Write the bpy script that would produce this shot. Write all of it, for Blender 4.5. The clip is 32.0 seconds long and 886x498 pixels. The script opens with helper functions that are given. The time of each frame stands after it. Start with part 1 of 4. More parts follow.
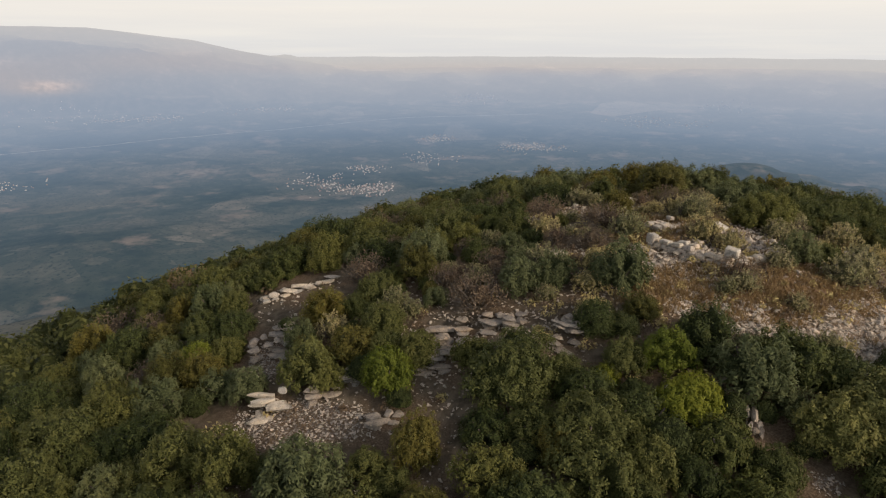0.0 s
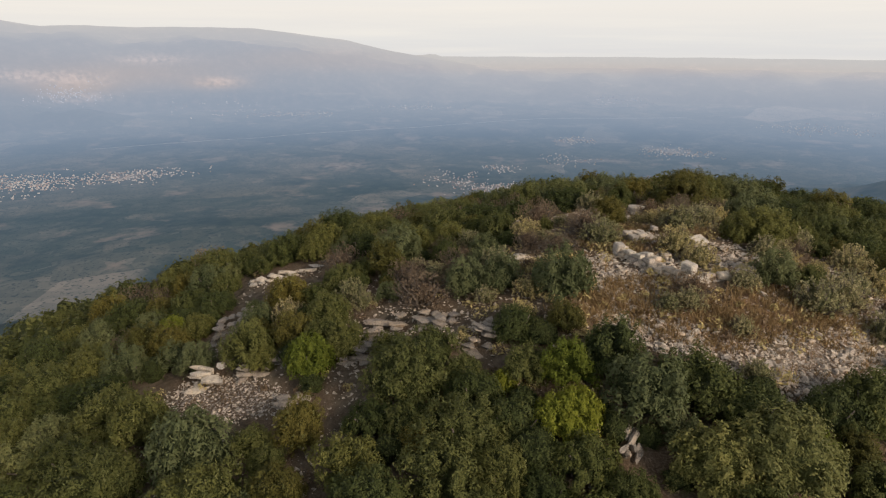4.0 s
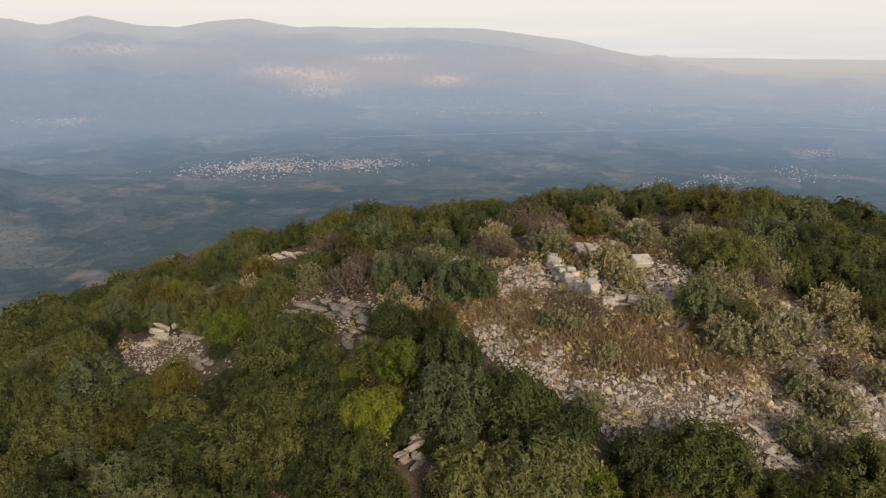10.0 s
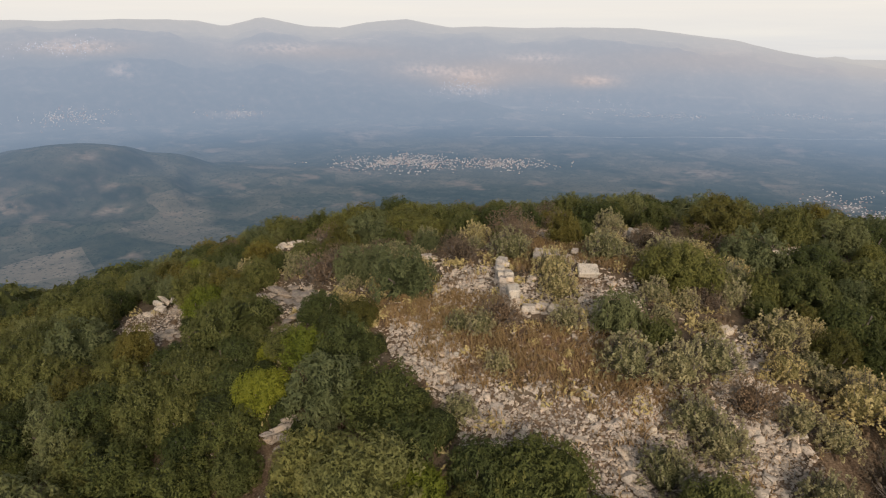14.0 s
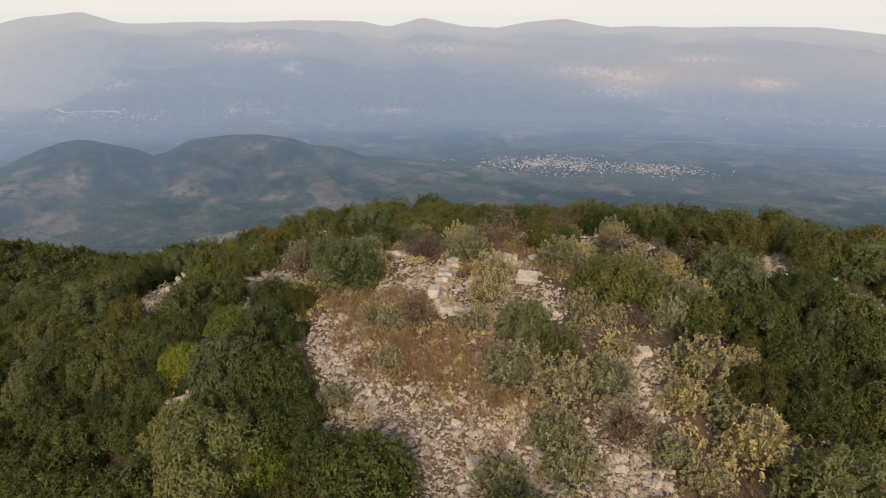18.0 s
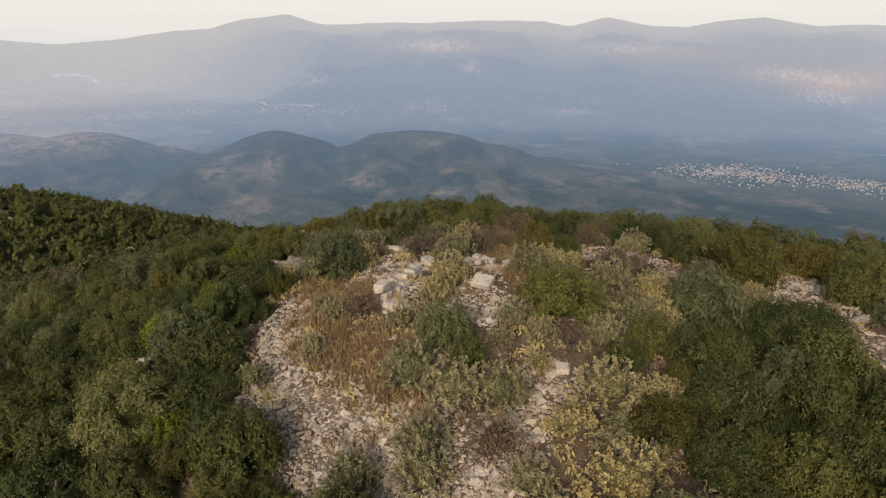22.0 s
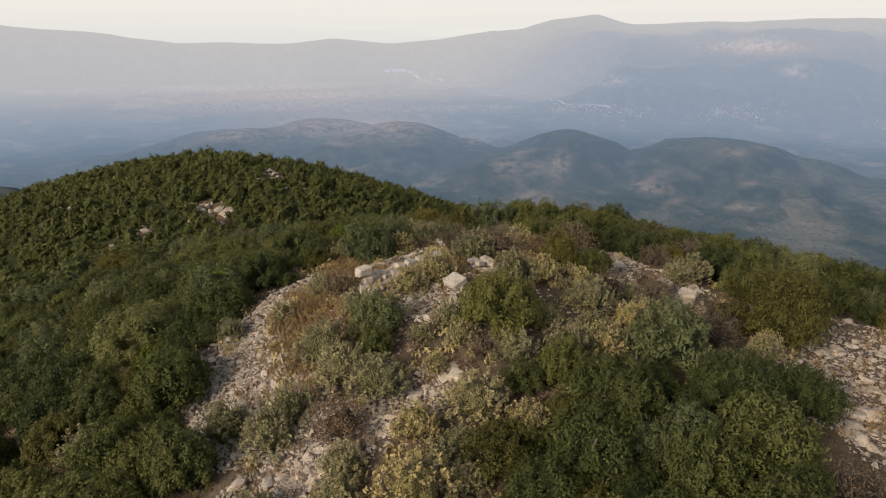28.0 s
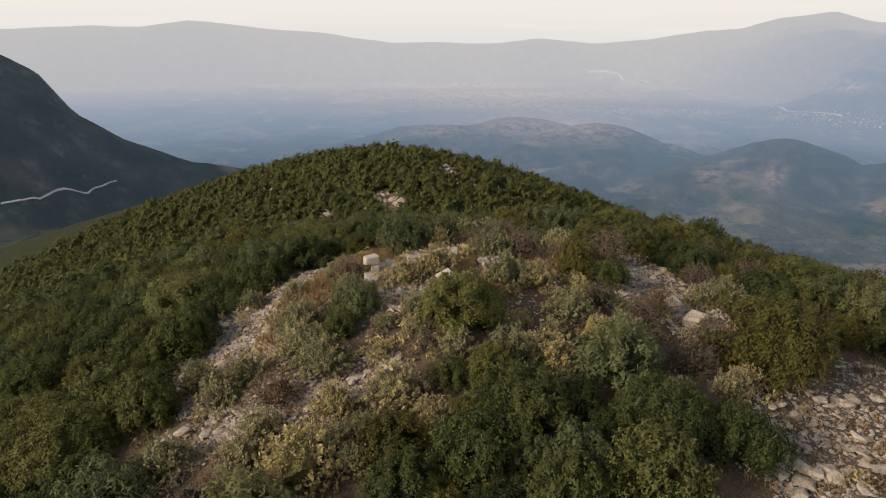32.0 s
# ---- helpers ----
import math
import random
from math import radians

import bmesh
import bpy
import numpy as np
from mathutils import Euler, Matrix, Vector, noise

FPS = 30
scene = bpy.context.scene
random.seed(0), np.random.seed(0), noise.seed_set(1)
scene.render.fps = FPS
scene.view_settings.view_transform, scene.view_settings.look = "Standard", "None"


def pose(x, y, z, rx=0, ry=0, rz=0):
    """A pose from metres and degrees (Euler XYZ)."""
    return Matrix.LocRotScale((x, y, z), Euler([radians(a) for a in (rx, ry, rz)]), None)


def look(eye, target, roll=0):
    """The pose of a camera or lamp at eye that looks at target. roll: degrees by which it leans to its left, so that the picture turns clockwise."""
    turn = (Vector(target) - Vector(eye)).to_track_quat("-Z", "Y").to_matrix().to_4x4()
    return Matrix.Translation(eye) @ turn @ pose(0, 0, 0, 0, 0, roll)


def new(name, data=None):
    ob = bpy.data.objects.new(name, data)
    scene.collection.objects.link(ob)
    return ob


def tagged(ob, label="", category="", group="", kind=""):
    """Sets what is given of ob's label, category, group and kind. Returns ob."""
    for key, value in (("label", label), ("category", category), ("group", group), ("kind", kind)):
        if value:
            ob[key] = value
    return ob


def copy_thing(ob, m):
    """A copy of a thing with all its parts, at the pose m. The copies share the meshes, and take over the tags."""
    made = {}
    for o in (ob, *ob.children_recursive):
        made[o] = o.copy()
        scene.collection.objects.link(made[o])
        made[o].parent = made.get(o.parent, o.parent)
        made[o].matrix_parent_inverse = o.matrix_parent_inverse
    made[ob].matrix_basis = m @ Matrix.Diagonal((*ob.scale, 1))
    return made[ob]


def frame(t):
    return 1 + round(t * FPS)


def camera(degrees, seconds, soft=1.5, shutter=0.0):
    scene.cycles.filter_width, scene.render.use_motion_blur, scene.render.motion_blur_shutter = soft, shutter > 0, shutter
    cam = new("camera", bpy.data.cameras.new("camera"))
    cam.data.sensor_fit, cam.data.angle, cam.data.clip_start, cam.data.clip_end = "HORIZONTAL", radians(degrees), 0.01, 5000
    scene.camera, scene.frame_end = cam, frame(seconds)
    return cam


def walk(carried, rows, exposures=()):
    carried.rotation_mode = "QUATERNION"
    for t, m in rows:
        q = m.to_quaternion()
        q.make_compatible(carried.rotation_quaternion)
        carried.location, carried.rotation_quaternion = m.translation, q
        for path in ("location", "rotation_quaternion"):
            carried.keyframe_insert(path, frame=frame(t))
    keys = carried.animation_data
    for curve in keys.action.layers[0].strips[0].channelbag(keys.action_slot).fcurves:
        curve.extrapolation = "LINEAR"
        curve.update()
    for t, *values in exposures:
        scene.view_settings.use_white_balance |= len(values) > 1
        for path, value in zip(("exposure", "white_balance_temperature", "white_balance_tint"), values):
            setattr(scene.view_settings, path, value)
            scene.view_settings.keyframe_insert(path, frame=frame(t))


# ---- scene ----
# The camera: a level flight round the hilltop, always tilted down by the same angle.
EYE, TILT = 5.5, -17.74
cam = camera(67.61, 32.0, 1.2)
ROWS = [
    (0.0, -0.001, -0.001, 0.0), (0.5, 0.509, -0.026, 1.47), (1.0, 1.015, -0.038, 2.94), (1.5, 1.532, -0.027, 4.43),
    (2.0, 2.049, -0.007, 5.9), (2.5, 2.544, 0.029, 7.32), (4.5, 4.59, 0.322, 13.43), (5.0, 5.098, 0.435, 14.95),
    (5.5, 5.6, 0.555, 16.46), (6.0, 6.077, 0.687, 17.93), (6.5, 6.578, 0.837, 19.48), (7.0, 7.074, 0.992, 21.01),
    (7.5, 7.544, 1.165, 22.52), (8.0, 8.055, 1.364, 24.17), (8.5, 8.514, 1.557, 25.68), (9.0, 8.984, 1.767, 27.21),
    (9.5, 9.446, 2.0, 28.76), (10.0, 9.909, 2.243, 30.34), (10.5, 10.332, 2.484, 31.81), (11.0, 10.778, 2.745, 33.36),
    (11.5, 11.224, 3.024, 34.96), (12.0, 11.631, 3.298, 36.46), (12.5, 12.057, 3.589, 38.07), (13.0, 12.471, 3.901, 39.7),
    (13.5, 12.851, 4.199, 41.18), (14.0, 13.27, 4.546, 42.81), (14.5, 13.657, 4.891, 44.37), (16.5, 15.059, 6.355, 50.76),
    (17.0, 15.398, 6.75, 52.42), (17.5, 15.72, 7.156, 54.08), (18.0, 16.01, 7.548, 55.71), (18.5, 16.307, 7.969, 57.52),
    (19.0, 16.584, 8.398, 59.37), (19.5, 16.833, 8.811, 61.12), (20.0, 17.085, 9.256, 63.01), (20.5, 17.327, 9.726, 64.98),
    (21.0, 17.532, 10.161, 66.76), (21.5, 17.733, 10.623, 68.63), (22.0, 17.913, 11.081, 70.56), (22.5, 18.067, 11.518, 72.43),
    (23.0, 18.215, 11.977, 74.46), (23.5, 18.348, 12.447, 76.59), (24.0, 18.459, 12.896, 78.56), (24.5, 18.561, 13.376, 80.69),
    (25.0, 18.641, 13.855, 82.8), (25.5, 18.709, 14.341, 84.93), (27.5, 18.848, 16.249, 93.36), (28.0, 18.838, 16.73, 95.51),
    (28.5, 18.813, 17.185, 97.54), (29.0, 18.77, 17.662, 99.68), (29.5, 18.71, 18.136, 101.82), (30.0, 18.642, 18.581, 103.85),
    (30.5, 18.55, 19.053, 105.99), (31.0, 18.443, 19.518, 108.16), (31.5, 18.322, 19.984, 110.33), (32.0, 18.194, 20.426, 112.4)
]
walk(cam, [(t, pose(x, y, EYE, 90 + TILT, 0, yaw)) for t, x, y, yaw in ROWS])

# World, sun and exposure: a hazy evening, the low sun veiled.
SUN_FROM = Vector((0.74, -0.55, 0.42)).normalized()
world = bpy.data.worlds.new("evening_sky")
world.use_nodes = True
scene.world = world
sky = world.node_tree.nodes.new("ShaderNodeTexSky")
sky.sky_type = "NISHITA"
sky.sun_disc = False
sky.sun_elevation = math.asin(SUN_FROM.z)
sky.sun_rotation = math.atan2(SUN_FROM.x, SUN_FROM.y)
sky.altitude = 450
sky.air_density, sky.dust_density, sky.ozone_density = 1.0, 1.0, 1.0
veil = world.node_tree.nodes.new("ShaderNodeHueSaturation")
veil.inputs["Saturation"].default_value = 0.3
world.node_tree.links.new(sky.outputs[0], veil.inputs["Color"])
world.node_tree.links.new(veil.outputs[0], world.node_tree.nodes["Background"].inputs[0])
world.node_tree.nodes["Background"].inputs[1].default_value = 0.135
sun = new("sun", bpy.data.lights.new("sun", "SUN"))
sun.data.energy, sun.data.angle, sun.data.color = 3.25, radians(18), (1.0, 0.82, 0.64)
sun.matrix_basis = look(SUN_FROM * 50, (0, 0, 0))


# ---- materials ----
def nodes_of(name):
    m = bpy.data.materials.new(name)
    m.use_nodes = True
    return m, m.node_tree, m.node_tree.nodes["Principled BSDF"]


def node(tree, kind, **values):
    n = tree.nodes.new("ShaderNode" + kind)
    for key, value in values.items():
        n.inputs[key.replace("_", " ")].default_value = value
    return n


def ramp(tree, source, stops):
    r = tree.nodes.new("ShaderNodeValToRGB")
    while len(r.color_ramp.elements) < len(stops):
        r.color_ramp.elements.new(0.5)
    for e, (at, c) in zip(r.color_ramp.elements, stops):
        e.position, e.color = at, (*c, 1)
    tree.links.new(source, r.inputs[0])
    return r.outputs[0]


def blend(tree, fac, a, b, kind="MIX"):
    m = tree.nodes.new("ShaderNodeMix")
    m.data_type, m.blend_type = "RGBA", kind
    for socket, value in ((m.inputs[0], fac), (m.inputs[6], a), (m.inputs[7], b)):
        if isinstance(value, (int, float)):
            socket.default_value = value
        elif isinstance(value, tuple):
            socket.default_value = (*value, 1)
        else:
            tree.links.new(value, socket)
    return m.outputs[2]


def position(tree):
    return tree.nodes.new("ShaderNodeNewGeometry").outputs["Position"]


def noise_of(tree, scale, detail=4, vector=None, rough=0.6):
    n = node(tree, "TexNoise", Scale=scale, Detail=detail, Roughness=rough)
    tree.links.new(vector if vector else position(tree), n.inputs["Vector"])
    return n.outputs["Fac"]


def relief(tree, bsdf, height, strength, distance):
    b = node(tree, "Bump", Strength=strength, Distance=distance)
    tree.links.new(height, b.inputs["Height"])
    tree.links.new(b.outputs[0], bsdf.inputs["Normal"])


def foliage(name, deep, mid, light, rough=0.7, dry=None, grain=2.6, share=0.4):
    """Leaves: each leaf, each shrub and each patch of a shrub has its own shade; light passes through."""
    m, tree, bsdf = nodes_of(name)
    leaf = tree.nodes.new("ShaderNodeNewGeometry").outputs["Random Per Island"]
    c = ramp(tree, leaf, [(0.0, tuple(0.3 * a + 0.7 * b for a, b in zip(deep, mid))), (0.5, mid), (1.0, tuple(0.35 * a + 0.65 * b for a, b in zip(light, mid)))])
    whole = tree.nodes.new("ShaderNodeObjectInfo").outputs["Random"]
    c = blend(tree, 0.85, c, ramp(tree, whole, [(0.0, (0.56, 0.62, 0.55)), (0.5, (0.95, 0.95, 0.95)), (1.0, (1.38, 1.24, 1.0))]), "MULTIPLY")
    patch = noise_of(tree, grain, 3)
    c = blend(tree, ramp(tree, patch, [(0.45, (0, 0, 0)), (0.7, (share,) * 3)]), c, light if dry is None else dry)
    tree.links.new(c, bsdf.inputs["Base Color"])
    bsdf.inputs["Roughness"].default_value = rough
    bsdf.inputs["Specular IOR Level"].default_value = 0.2
    thin = tree.nodes.new("ShaderNodeBsdfTranslucent")
    tree.links.new(c, thin.inputs[0])
    mix = tree.nodes.new("ShaderNodeMixShader")
    mix.inputs[0].default_value = 0.22
    tree.links.new(bsdf.outputs[0], mix.inputs[1])
    tree.links.new(thin.outputs[0], mix.inputs[2])
    tree.links.new(mix.outputs[0], tree.nodes["Material Output"].inputs[0])
    return m


def leafy_mass(name, deep, mid, light):
    """The closed inner foliage of a crown, its leaves too dense to tell apart."""
    m, tree, bsdf = nodes_of(name)
    cells = tree.nodes.new("ShaderNodeTexVoronoi")
    cells.inputs["Scale"].default_value = 34
    tree.links.new(position(tree), cells.inputs["Vector"])
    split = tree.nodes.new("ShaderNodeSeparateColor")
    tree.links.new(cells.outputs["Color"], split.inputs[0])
    # Darker than the outer leaves, to paint shade into the gaps between sprigs.
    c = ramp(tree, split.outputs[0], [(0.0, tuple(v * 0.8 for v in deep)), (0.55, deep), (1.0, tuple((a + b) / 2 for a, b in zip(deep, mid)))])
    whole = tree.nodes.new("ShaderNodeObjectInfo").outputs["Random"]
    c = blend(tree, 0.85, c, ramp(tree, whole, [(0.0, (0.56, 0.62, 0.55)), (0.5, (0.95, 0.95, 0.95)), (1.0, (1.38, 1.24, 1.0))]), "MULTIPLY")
    tree.links.new(c, bsdf.inputs["Base Color"])
    bsdf.inputs["Roughness"].default_value = 0.8
    bsdf.inputs["Specular IOR Level"].default_value = 0.15
    relief(tree, bsdf, cells.outputs["Distance"], 1.0, 0.05)
    return m


def bark(name, a, b):
    m, tree, bsdf = nodes_of(name)
    c = ramp(tree, noise_of(tree, 30, 5), [(0.3, a), (0.7, b)])
    tree.links.new(c, bsdf.inputs["Base Color"])
    bsdf.inputs["Roughness"].default_value = 0.9
    return m


def limestone(name, dark, pale, warm):
    m, tree, bsdf = nodes_of(name)
    whole = tree.nodes.new("ShaderNodeObjectInfo").outputs["Random"]
    piece = tree.nodes.new("ShaderNodeNewGeometry").outputs["Random Per Island"]
    c = ramp(tree, noise_of(tree, 9, 6), [(0.28, dark), (0.5, pale), (0.75, warm)])
    c = blend(tree, 0.6, c, ramp(tree, whole, [(0, (0.7, 0.7, 0.72)), (0.6, (1, 0.98, 0.95)), (1, (1.15, 1.05, 0.92))]), "MULTIPLY")
    c = blend(tree, 0.5, c, ramp(tree, piece, [(0, (0.72, 0.72, 0.74)), (0.6, (1, 0.98, 0.95)), (1, (1.15, 1.05, 0.92))]), "MULTIPLY")
    spots = ramp(tree, noise_of(tree, 38, 3), [(0.56, (0, 0, 0)), (0.66, (0.8, 0.8, 0.8))])
    c = blend(tree, spots, c, tuple(v * 0.45 for v in dark))
    tree.links.new(c, bsdf.inputs["Base Color"])
    bsdf.inputs["Roughness"].default_value = 0.9
    bsdf.inputs["Specular IOR Level"].default_value = 0.2
    relief(tree, bsdf, noise_of(tree, 26, 6), 0.5, 0.02)
    return m


def ground_material():
    m, tree, bsdf = nodes_of("hill_soil")
    fine, mid, wide = noise_of(tree, 30, 6), noise_of(tree, 4.5, 5), noise_of(tree, 0.7, 4)
    soil = ramp(tree, fine, [(0.3, (0.068, 0.046, 0.03)), (0.5, (0.138, 0.094, 0.06)), (0.72, (0.26, 0.2, 0.14))])
    litter = ramp(tree, mid, [(0.35, (0.065, 0.052, 0.036)), (0.6, (0.17, 0.135, 0.095))])
    c = blend(tree, ramp(tree, wide, [(0.4, (0, 0, 0)), (0.6, (1, 1, 1))]), soil, litter)
    cells = tree.nodes.new("ShaderNodeTexVoronoi")
    cells.inputs["Scale"].default_value = 22
    tree.links.new(position(tree), cells.inputs["Vector"])
    grit = ramp(tree, cells.outputs["Color"], [(0.1, (0.11, 0.094, 0.08)), (0.5, (0.215, 0.186, 0.16)), (0.9, (0.38, 0.335, 0.29))])
    grit = blend(tree, ramp(tree, cells.outputs["Distance"], [(0.25, (0, 0, 0)), (0.6, (1, 1, 1))]), grit, soil)
    for name, cover in (("gravel", grit), ("dry", ramp(tree, fine, [(0.3, (0.13, 0.078, 0.048)), (0.55, (0.25, 0.16, 0.1)), (0.8, (0.38, 0.285, 0.2))]))):
        a = tree.nodes.new("ShaderNodeAttribute")
        a.attribute_name = name
        k = tree.nodes.new("ShaderNodeMath")
        k.operation = "MULTIPLY_ADD"
        tree.links.new(mid, k.inputs[0])
        k.inputs[1].default_value = 0.9
        k.inputs[2].default_value = -0.45
        s = tree.nodes.new("ShaderNodeMath")
        s.operation = "ADD"
        tree.links.new(a.outputs["Fac"], s.inputs[0])
        tree.links.new(k.outputs[0], s.inputs[1])
        c = blend(tree, ramp(tree, s.outputs[0], [(0.35, (0, 0, 0)), (0.65, (1, 1, 1))]), c, cover)
    a = tree.nodes.new("ShaderNodeAttribute")
    a.attribute_name = "scrub"
    c = blend(tree, a.outputs["Fac"], c, ramp(tree, noise_of(tree, 0.9, 6), [(0.35, (0.02, 0.026, 0.012)), (0.55, (0.042, 0.048, 0.02)), (0.75, (0.085, 0.078, 0.048))]))
    tree.links.new(c, bsdf.inputs["Base Color"])
    bsdf.inputs["Roughness"].default_value = 0.95
    bsdf.inputs["Specular IOR Level"].default_value = 0.1
    relief(tree, bsdf, fine, 0.6, 0.04)
    return m


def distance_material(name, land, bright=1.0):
    """The far backdrop: land with kilometres of bright evening haze painted over it as emission."""
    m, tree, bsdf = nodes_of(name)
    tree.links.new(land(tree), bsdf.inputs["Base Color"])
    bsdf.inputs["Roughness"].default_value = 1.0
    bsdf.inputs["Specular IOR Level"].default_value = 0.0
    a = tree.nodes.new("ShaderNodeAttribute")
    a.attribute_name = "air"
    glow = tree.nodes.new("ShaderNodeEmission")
    # Patches of evening sun, painted as a warm tint of that glow.
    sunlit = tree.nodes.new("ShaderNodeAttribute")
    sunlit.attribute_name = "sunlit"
    haze = ramp(tree, a.outputs["Fac"], [(k, tuple(min(v * bright, 1) for v in c)) for k, c in HAZE_GLOW])
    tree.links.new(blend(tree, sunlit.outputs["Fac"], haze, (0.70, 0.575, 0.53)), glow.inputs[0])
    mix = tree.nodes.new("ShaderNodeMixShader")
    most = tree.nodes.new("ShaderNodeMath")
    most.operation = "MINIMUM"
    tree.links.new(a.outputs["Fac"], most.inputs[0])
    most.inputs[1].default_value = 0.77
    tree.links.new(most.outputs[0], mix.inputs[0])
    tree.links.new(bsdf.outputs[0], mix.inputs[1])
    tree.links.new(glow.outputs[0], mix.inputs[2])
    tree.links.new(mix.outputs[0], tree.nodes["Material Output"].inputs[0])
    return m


# Emission colours of the painted haze, from thin to thick.
HAZE_GLOW = [(0.0, (0.085, 0.125, 0.165)), (0.5, (0.124, 0.184, 0.248)), (0.72, (0.24, 0.32, 0.435)), (0.88, (0.38, 0.445, 0.555)), (0.95, (0.53, 0.555, 0.625)), (0.985, (0.65, 0.645, 0.67)), (0.995, (0.69, 0.67, 0.67)), (1.0, (0.735, 0.715, 0.705))]


def plain_land(tree):
    """Small fields with hedges and tree dots, woods, bare clearings, scrub on the slopes, painted sunlit patches."""
    flat = tree.nodes.new("ShaderNodeVectorMath")
    flat.operation = "MULTIPLY"
    tree.links.new(position(tree), flat.inputs[0])
    flat.inputs[1].default_value = (1.0, 1.0, 0.2)

    def plots(size, stops, feature="F1"):
        v = tree.nodes.new("ShaderNodeTexVoronoi")
        v.feature = feature
        v.inputs["Scale"].default_value = size
        tree.links.new(flat.outputs[0], v.inputs["Vector"])
        return ramp(tree, v.outputs["Color" if feature == "F1" else "Distance"], stops)
    c = plots(0.012, [(0.0, (0.03, 0.045, 0.028)), (0.4, (0.07, 0.078, 0.05)), (0.7, (0.16, 0.14, 0.095)), (1.0, (0.36, 0.28, 0.2))])
    c = blend(tree, 0.5, c, plots(0.034, [(0.0, (0.02, 0.032, 0.02)), (0.5, (0.09, 0.092, 0.06)), (0.8, (0.21, 0.18, 0.125)), (1.0, (0.5, 0.41, 0.31))]))
    c = blend(tree, plots(0.012, [(0.0, (0.35, 0.35, 0.35)), (0.06, (0, 0, 0))], "DISTANCE_TO_EDGE"), c, (0.015, 0.026, 0.016))
    c = blend(tree, 0.45, c, plots(0.0042, [(0.0, (0.02, 0.034, 0.026)), (0.45, (0.075, 0.082, 0.06)), (0.75, (0.2, 0.17, 0.125)), (1.0, (0.62, 0.5, 0.4))]))
    woods = ramp(tree, noise_of(tree, 0.004, 6), [(0.48, (0, 0, 0)), (0.6, (0.9, 0.9, 0.9))])
    c = blend(tree, woods, c, ramp(tree, noise_of(tree, 0.03, 5), [(0.35, (0.012, 0.022, 0.014)), (0.7, (0.06, 0.07, 0.042))]))
    dots = ramp(tree, noise_of(tree, 0.12, 3), [(0.56, (0, 0, 0)), (0.64, (0.8, 0.8, 0.8))])
    c = blend(tree, dots, c, (0.014, 0.024, 0.015))
    bare = ramp(tree, noise_of(tree, 0.0065, 5), [(0.58, (0, 0, 0)), (0.7, (0.75, 0.75, 0.75))])
    c = blend(tree, bare, c, (0.38, 0.28, 0.21))
    split = tree.nodes.new("ShaderNodeSeparateXYZ")
    tree.links.new(tree.nodes.new("ShaderNodeNewGeometry").outputs["Normal"], split.inputs[0])
    slope = ramp(tree, split.outputs["Z"], [(0.9, (1, 1, 1)), (0.98, (0, 0, 0))])
    scrub = ramp(tree, noise_of(tree, 0.022, 8), [(0.3, (0.014, 0.02, 0.014)), (0.48, (0.034, 0.038, 0.027)), (0.62, (0.075, 0.066, 0.052)), (0.75, (0.17, 0.135, 0.11))])
    c = blend(tree, slope, c, scrub)
    crag = tree.nodes.new("ShaderNodeMath")
    crag.operation = "MULTIPLY"
    tree.links.new(ramp(tree, split.outputs["Z"], [(0.7, (1, 1, 1)), (0.88, (0, 0, 0))]), crag.inputs[0])
    tree.links.new(ramp(tree, noise_of(tree, 0.05, 7), [(0.56, (0, 0, 0)), (0.7, (0.4, 0.4, 0.4))]), crag.inputs[1])
    c = blend(tree, crag.outputs[0], c, (0.25, 0.23, 0.205))
    # Clearings and painted sunlit patches, both as pale pinkish ground.
    pale = tree.nodes.new("ShaderNodeAttribute")
    pale.attribute_name = "clearing"
    edge = tree.nodes.new("ShaderNodeMath")
    edge.operation = "MULTIPLY"
    tree.links.new(pale.outputs["Fac"], edge.inputs[0])
    tree.links.new(ramp(tree, noise_of(tree, 0.03, 6), [(0.36, (0, 0, 0)), (0.56, (1, 1, 1))]), edge.inputs[1])
    return blend(tree, edge.outputs[0], c, ramp(tree, noise_of(tree, 0.05, 3), [(0.35, (0.42, 0.29, 0.21)), (0.65, (0.72, 0.55, 0.44))]))


SHADES = {
    "dark": ("dark_oak_leaves", (0.036, 0.046, 0.015), (0.066, 0.080, 0.023), (0.110, 0.124, 0.037)),
    "green": ("green_leaves", (0.059, 0.067, 0.020), (0.103, 0.111, 0.032), (0.166, 0.165, 0.052)),
    "yellow": ("yellow_green_leaves", (0.09, 0.11, 0.014), (0.143, 0.166, 0.02), (0.21, 0.225, 0.032)),
    "olive": ("olive_leaves", (0.070, 0.064, 0.016), (0.113, 0.103, 0.024), (0.179, 0.153, 0.039)),
    "pale": ("pale_grey_green_leaves", (0.077, 0.089, 0.038), (0.127, 0.141, 0.060), (0.189, 0.196, 0.090)),
    "sage": ("sage_leaves", (0.165, 0.154, 0.071), (0.369, 0.330, 0.172), (0.528, 0.468, 0.276)),
    "twiggy": ("withered_leaves", (0.094, 0.068, 0.046), (0.165, 0.121, 0.083), (0.253, 0.193, 0.132)),
    "young": ("young_leaves", (0.093, 0.102, 0.034), (0.142, 0.149, 0.051), (0.203, 0.199, 0.079)),
    "slope": ("slope_leaves", (0.049, 0.058, 0.018), (0.083, 0.095, 0.028), (0.136, 0.137, 0.044)),
}
LEAF = {k: foliage(*v, 0.85 if k in ("sage", "twiggy") else 0.68, (0.32, 0.265, 0.145) if k == "sage" else (0.14, 0.135, 0.042) if k == "slope" else None, 0.55 if k == "slope" else 2.6, 0.7 if k == "slope" else 0.4) for k, v in SHADES.items()}
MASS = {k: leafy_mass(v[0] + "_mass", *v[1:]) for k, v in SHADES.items()}
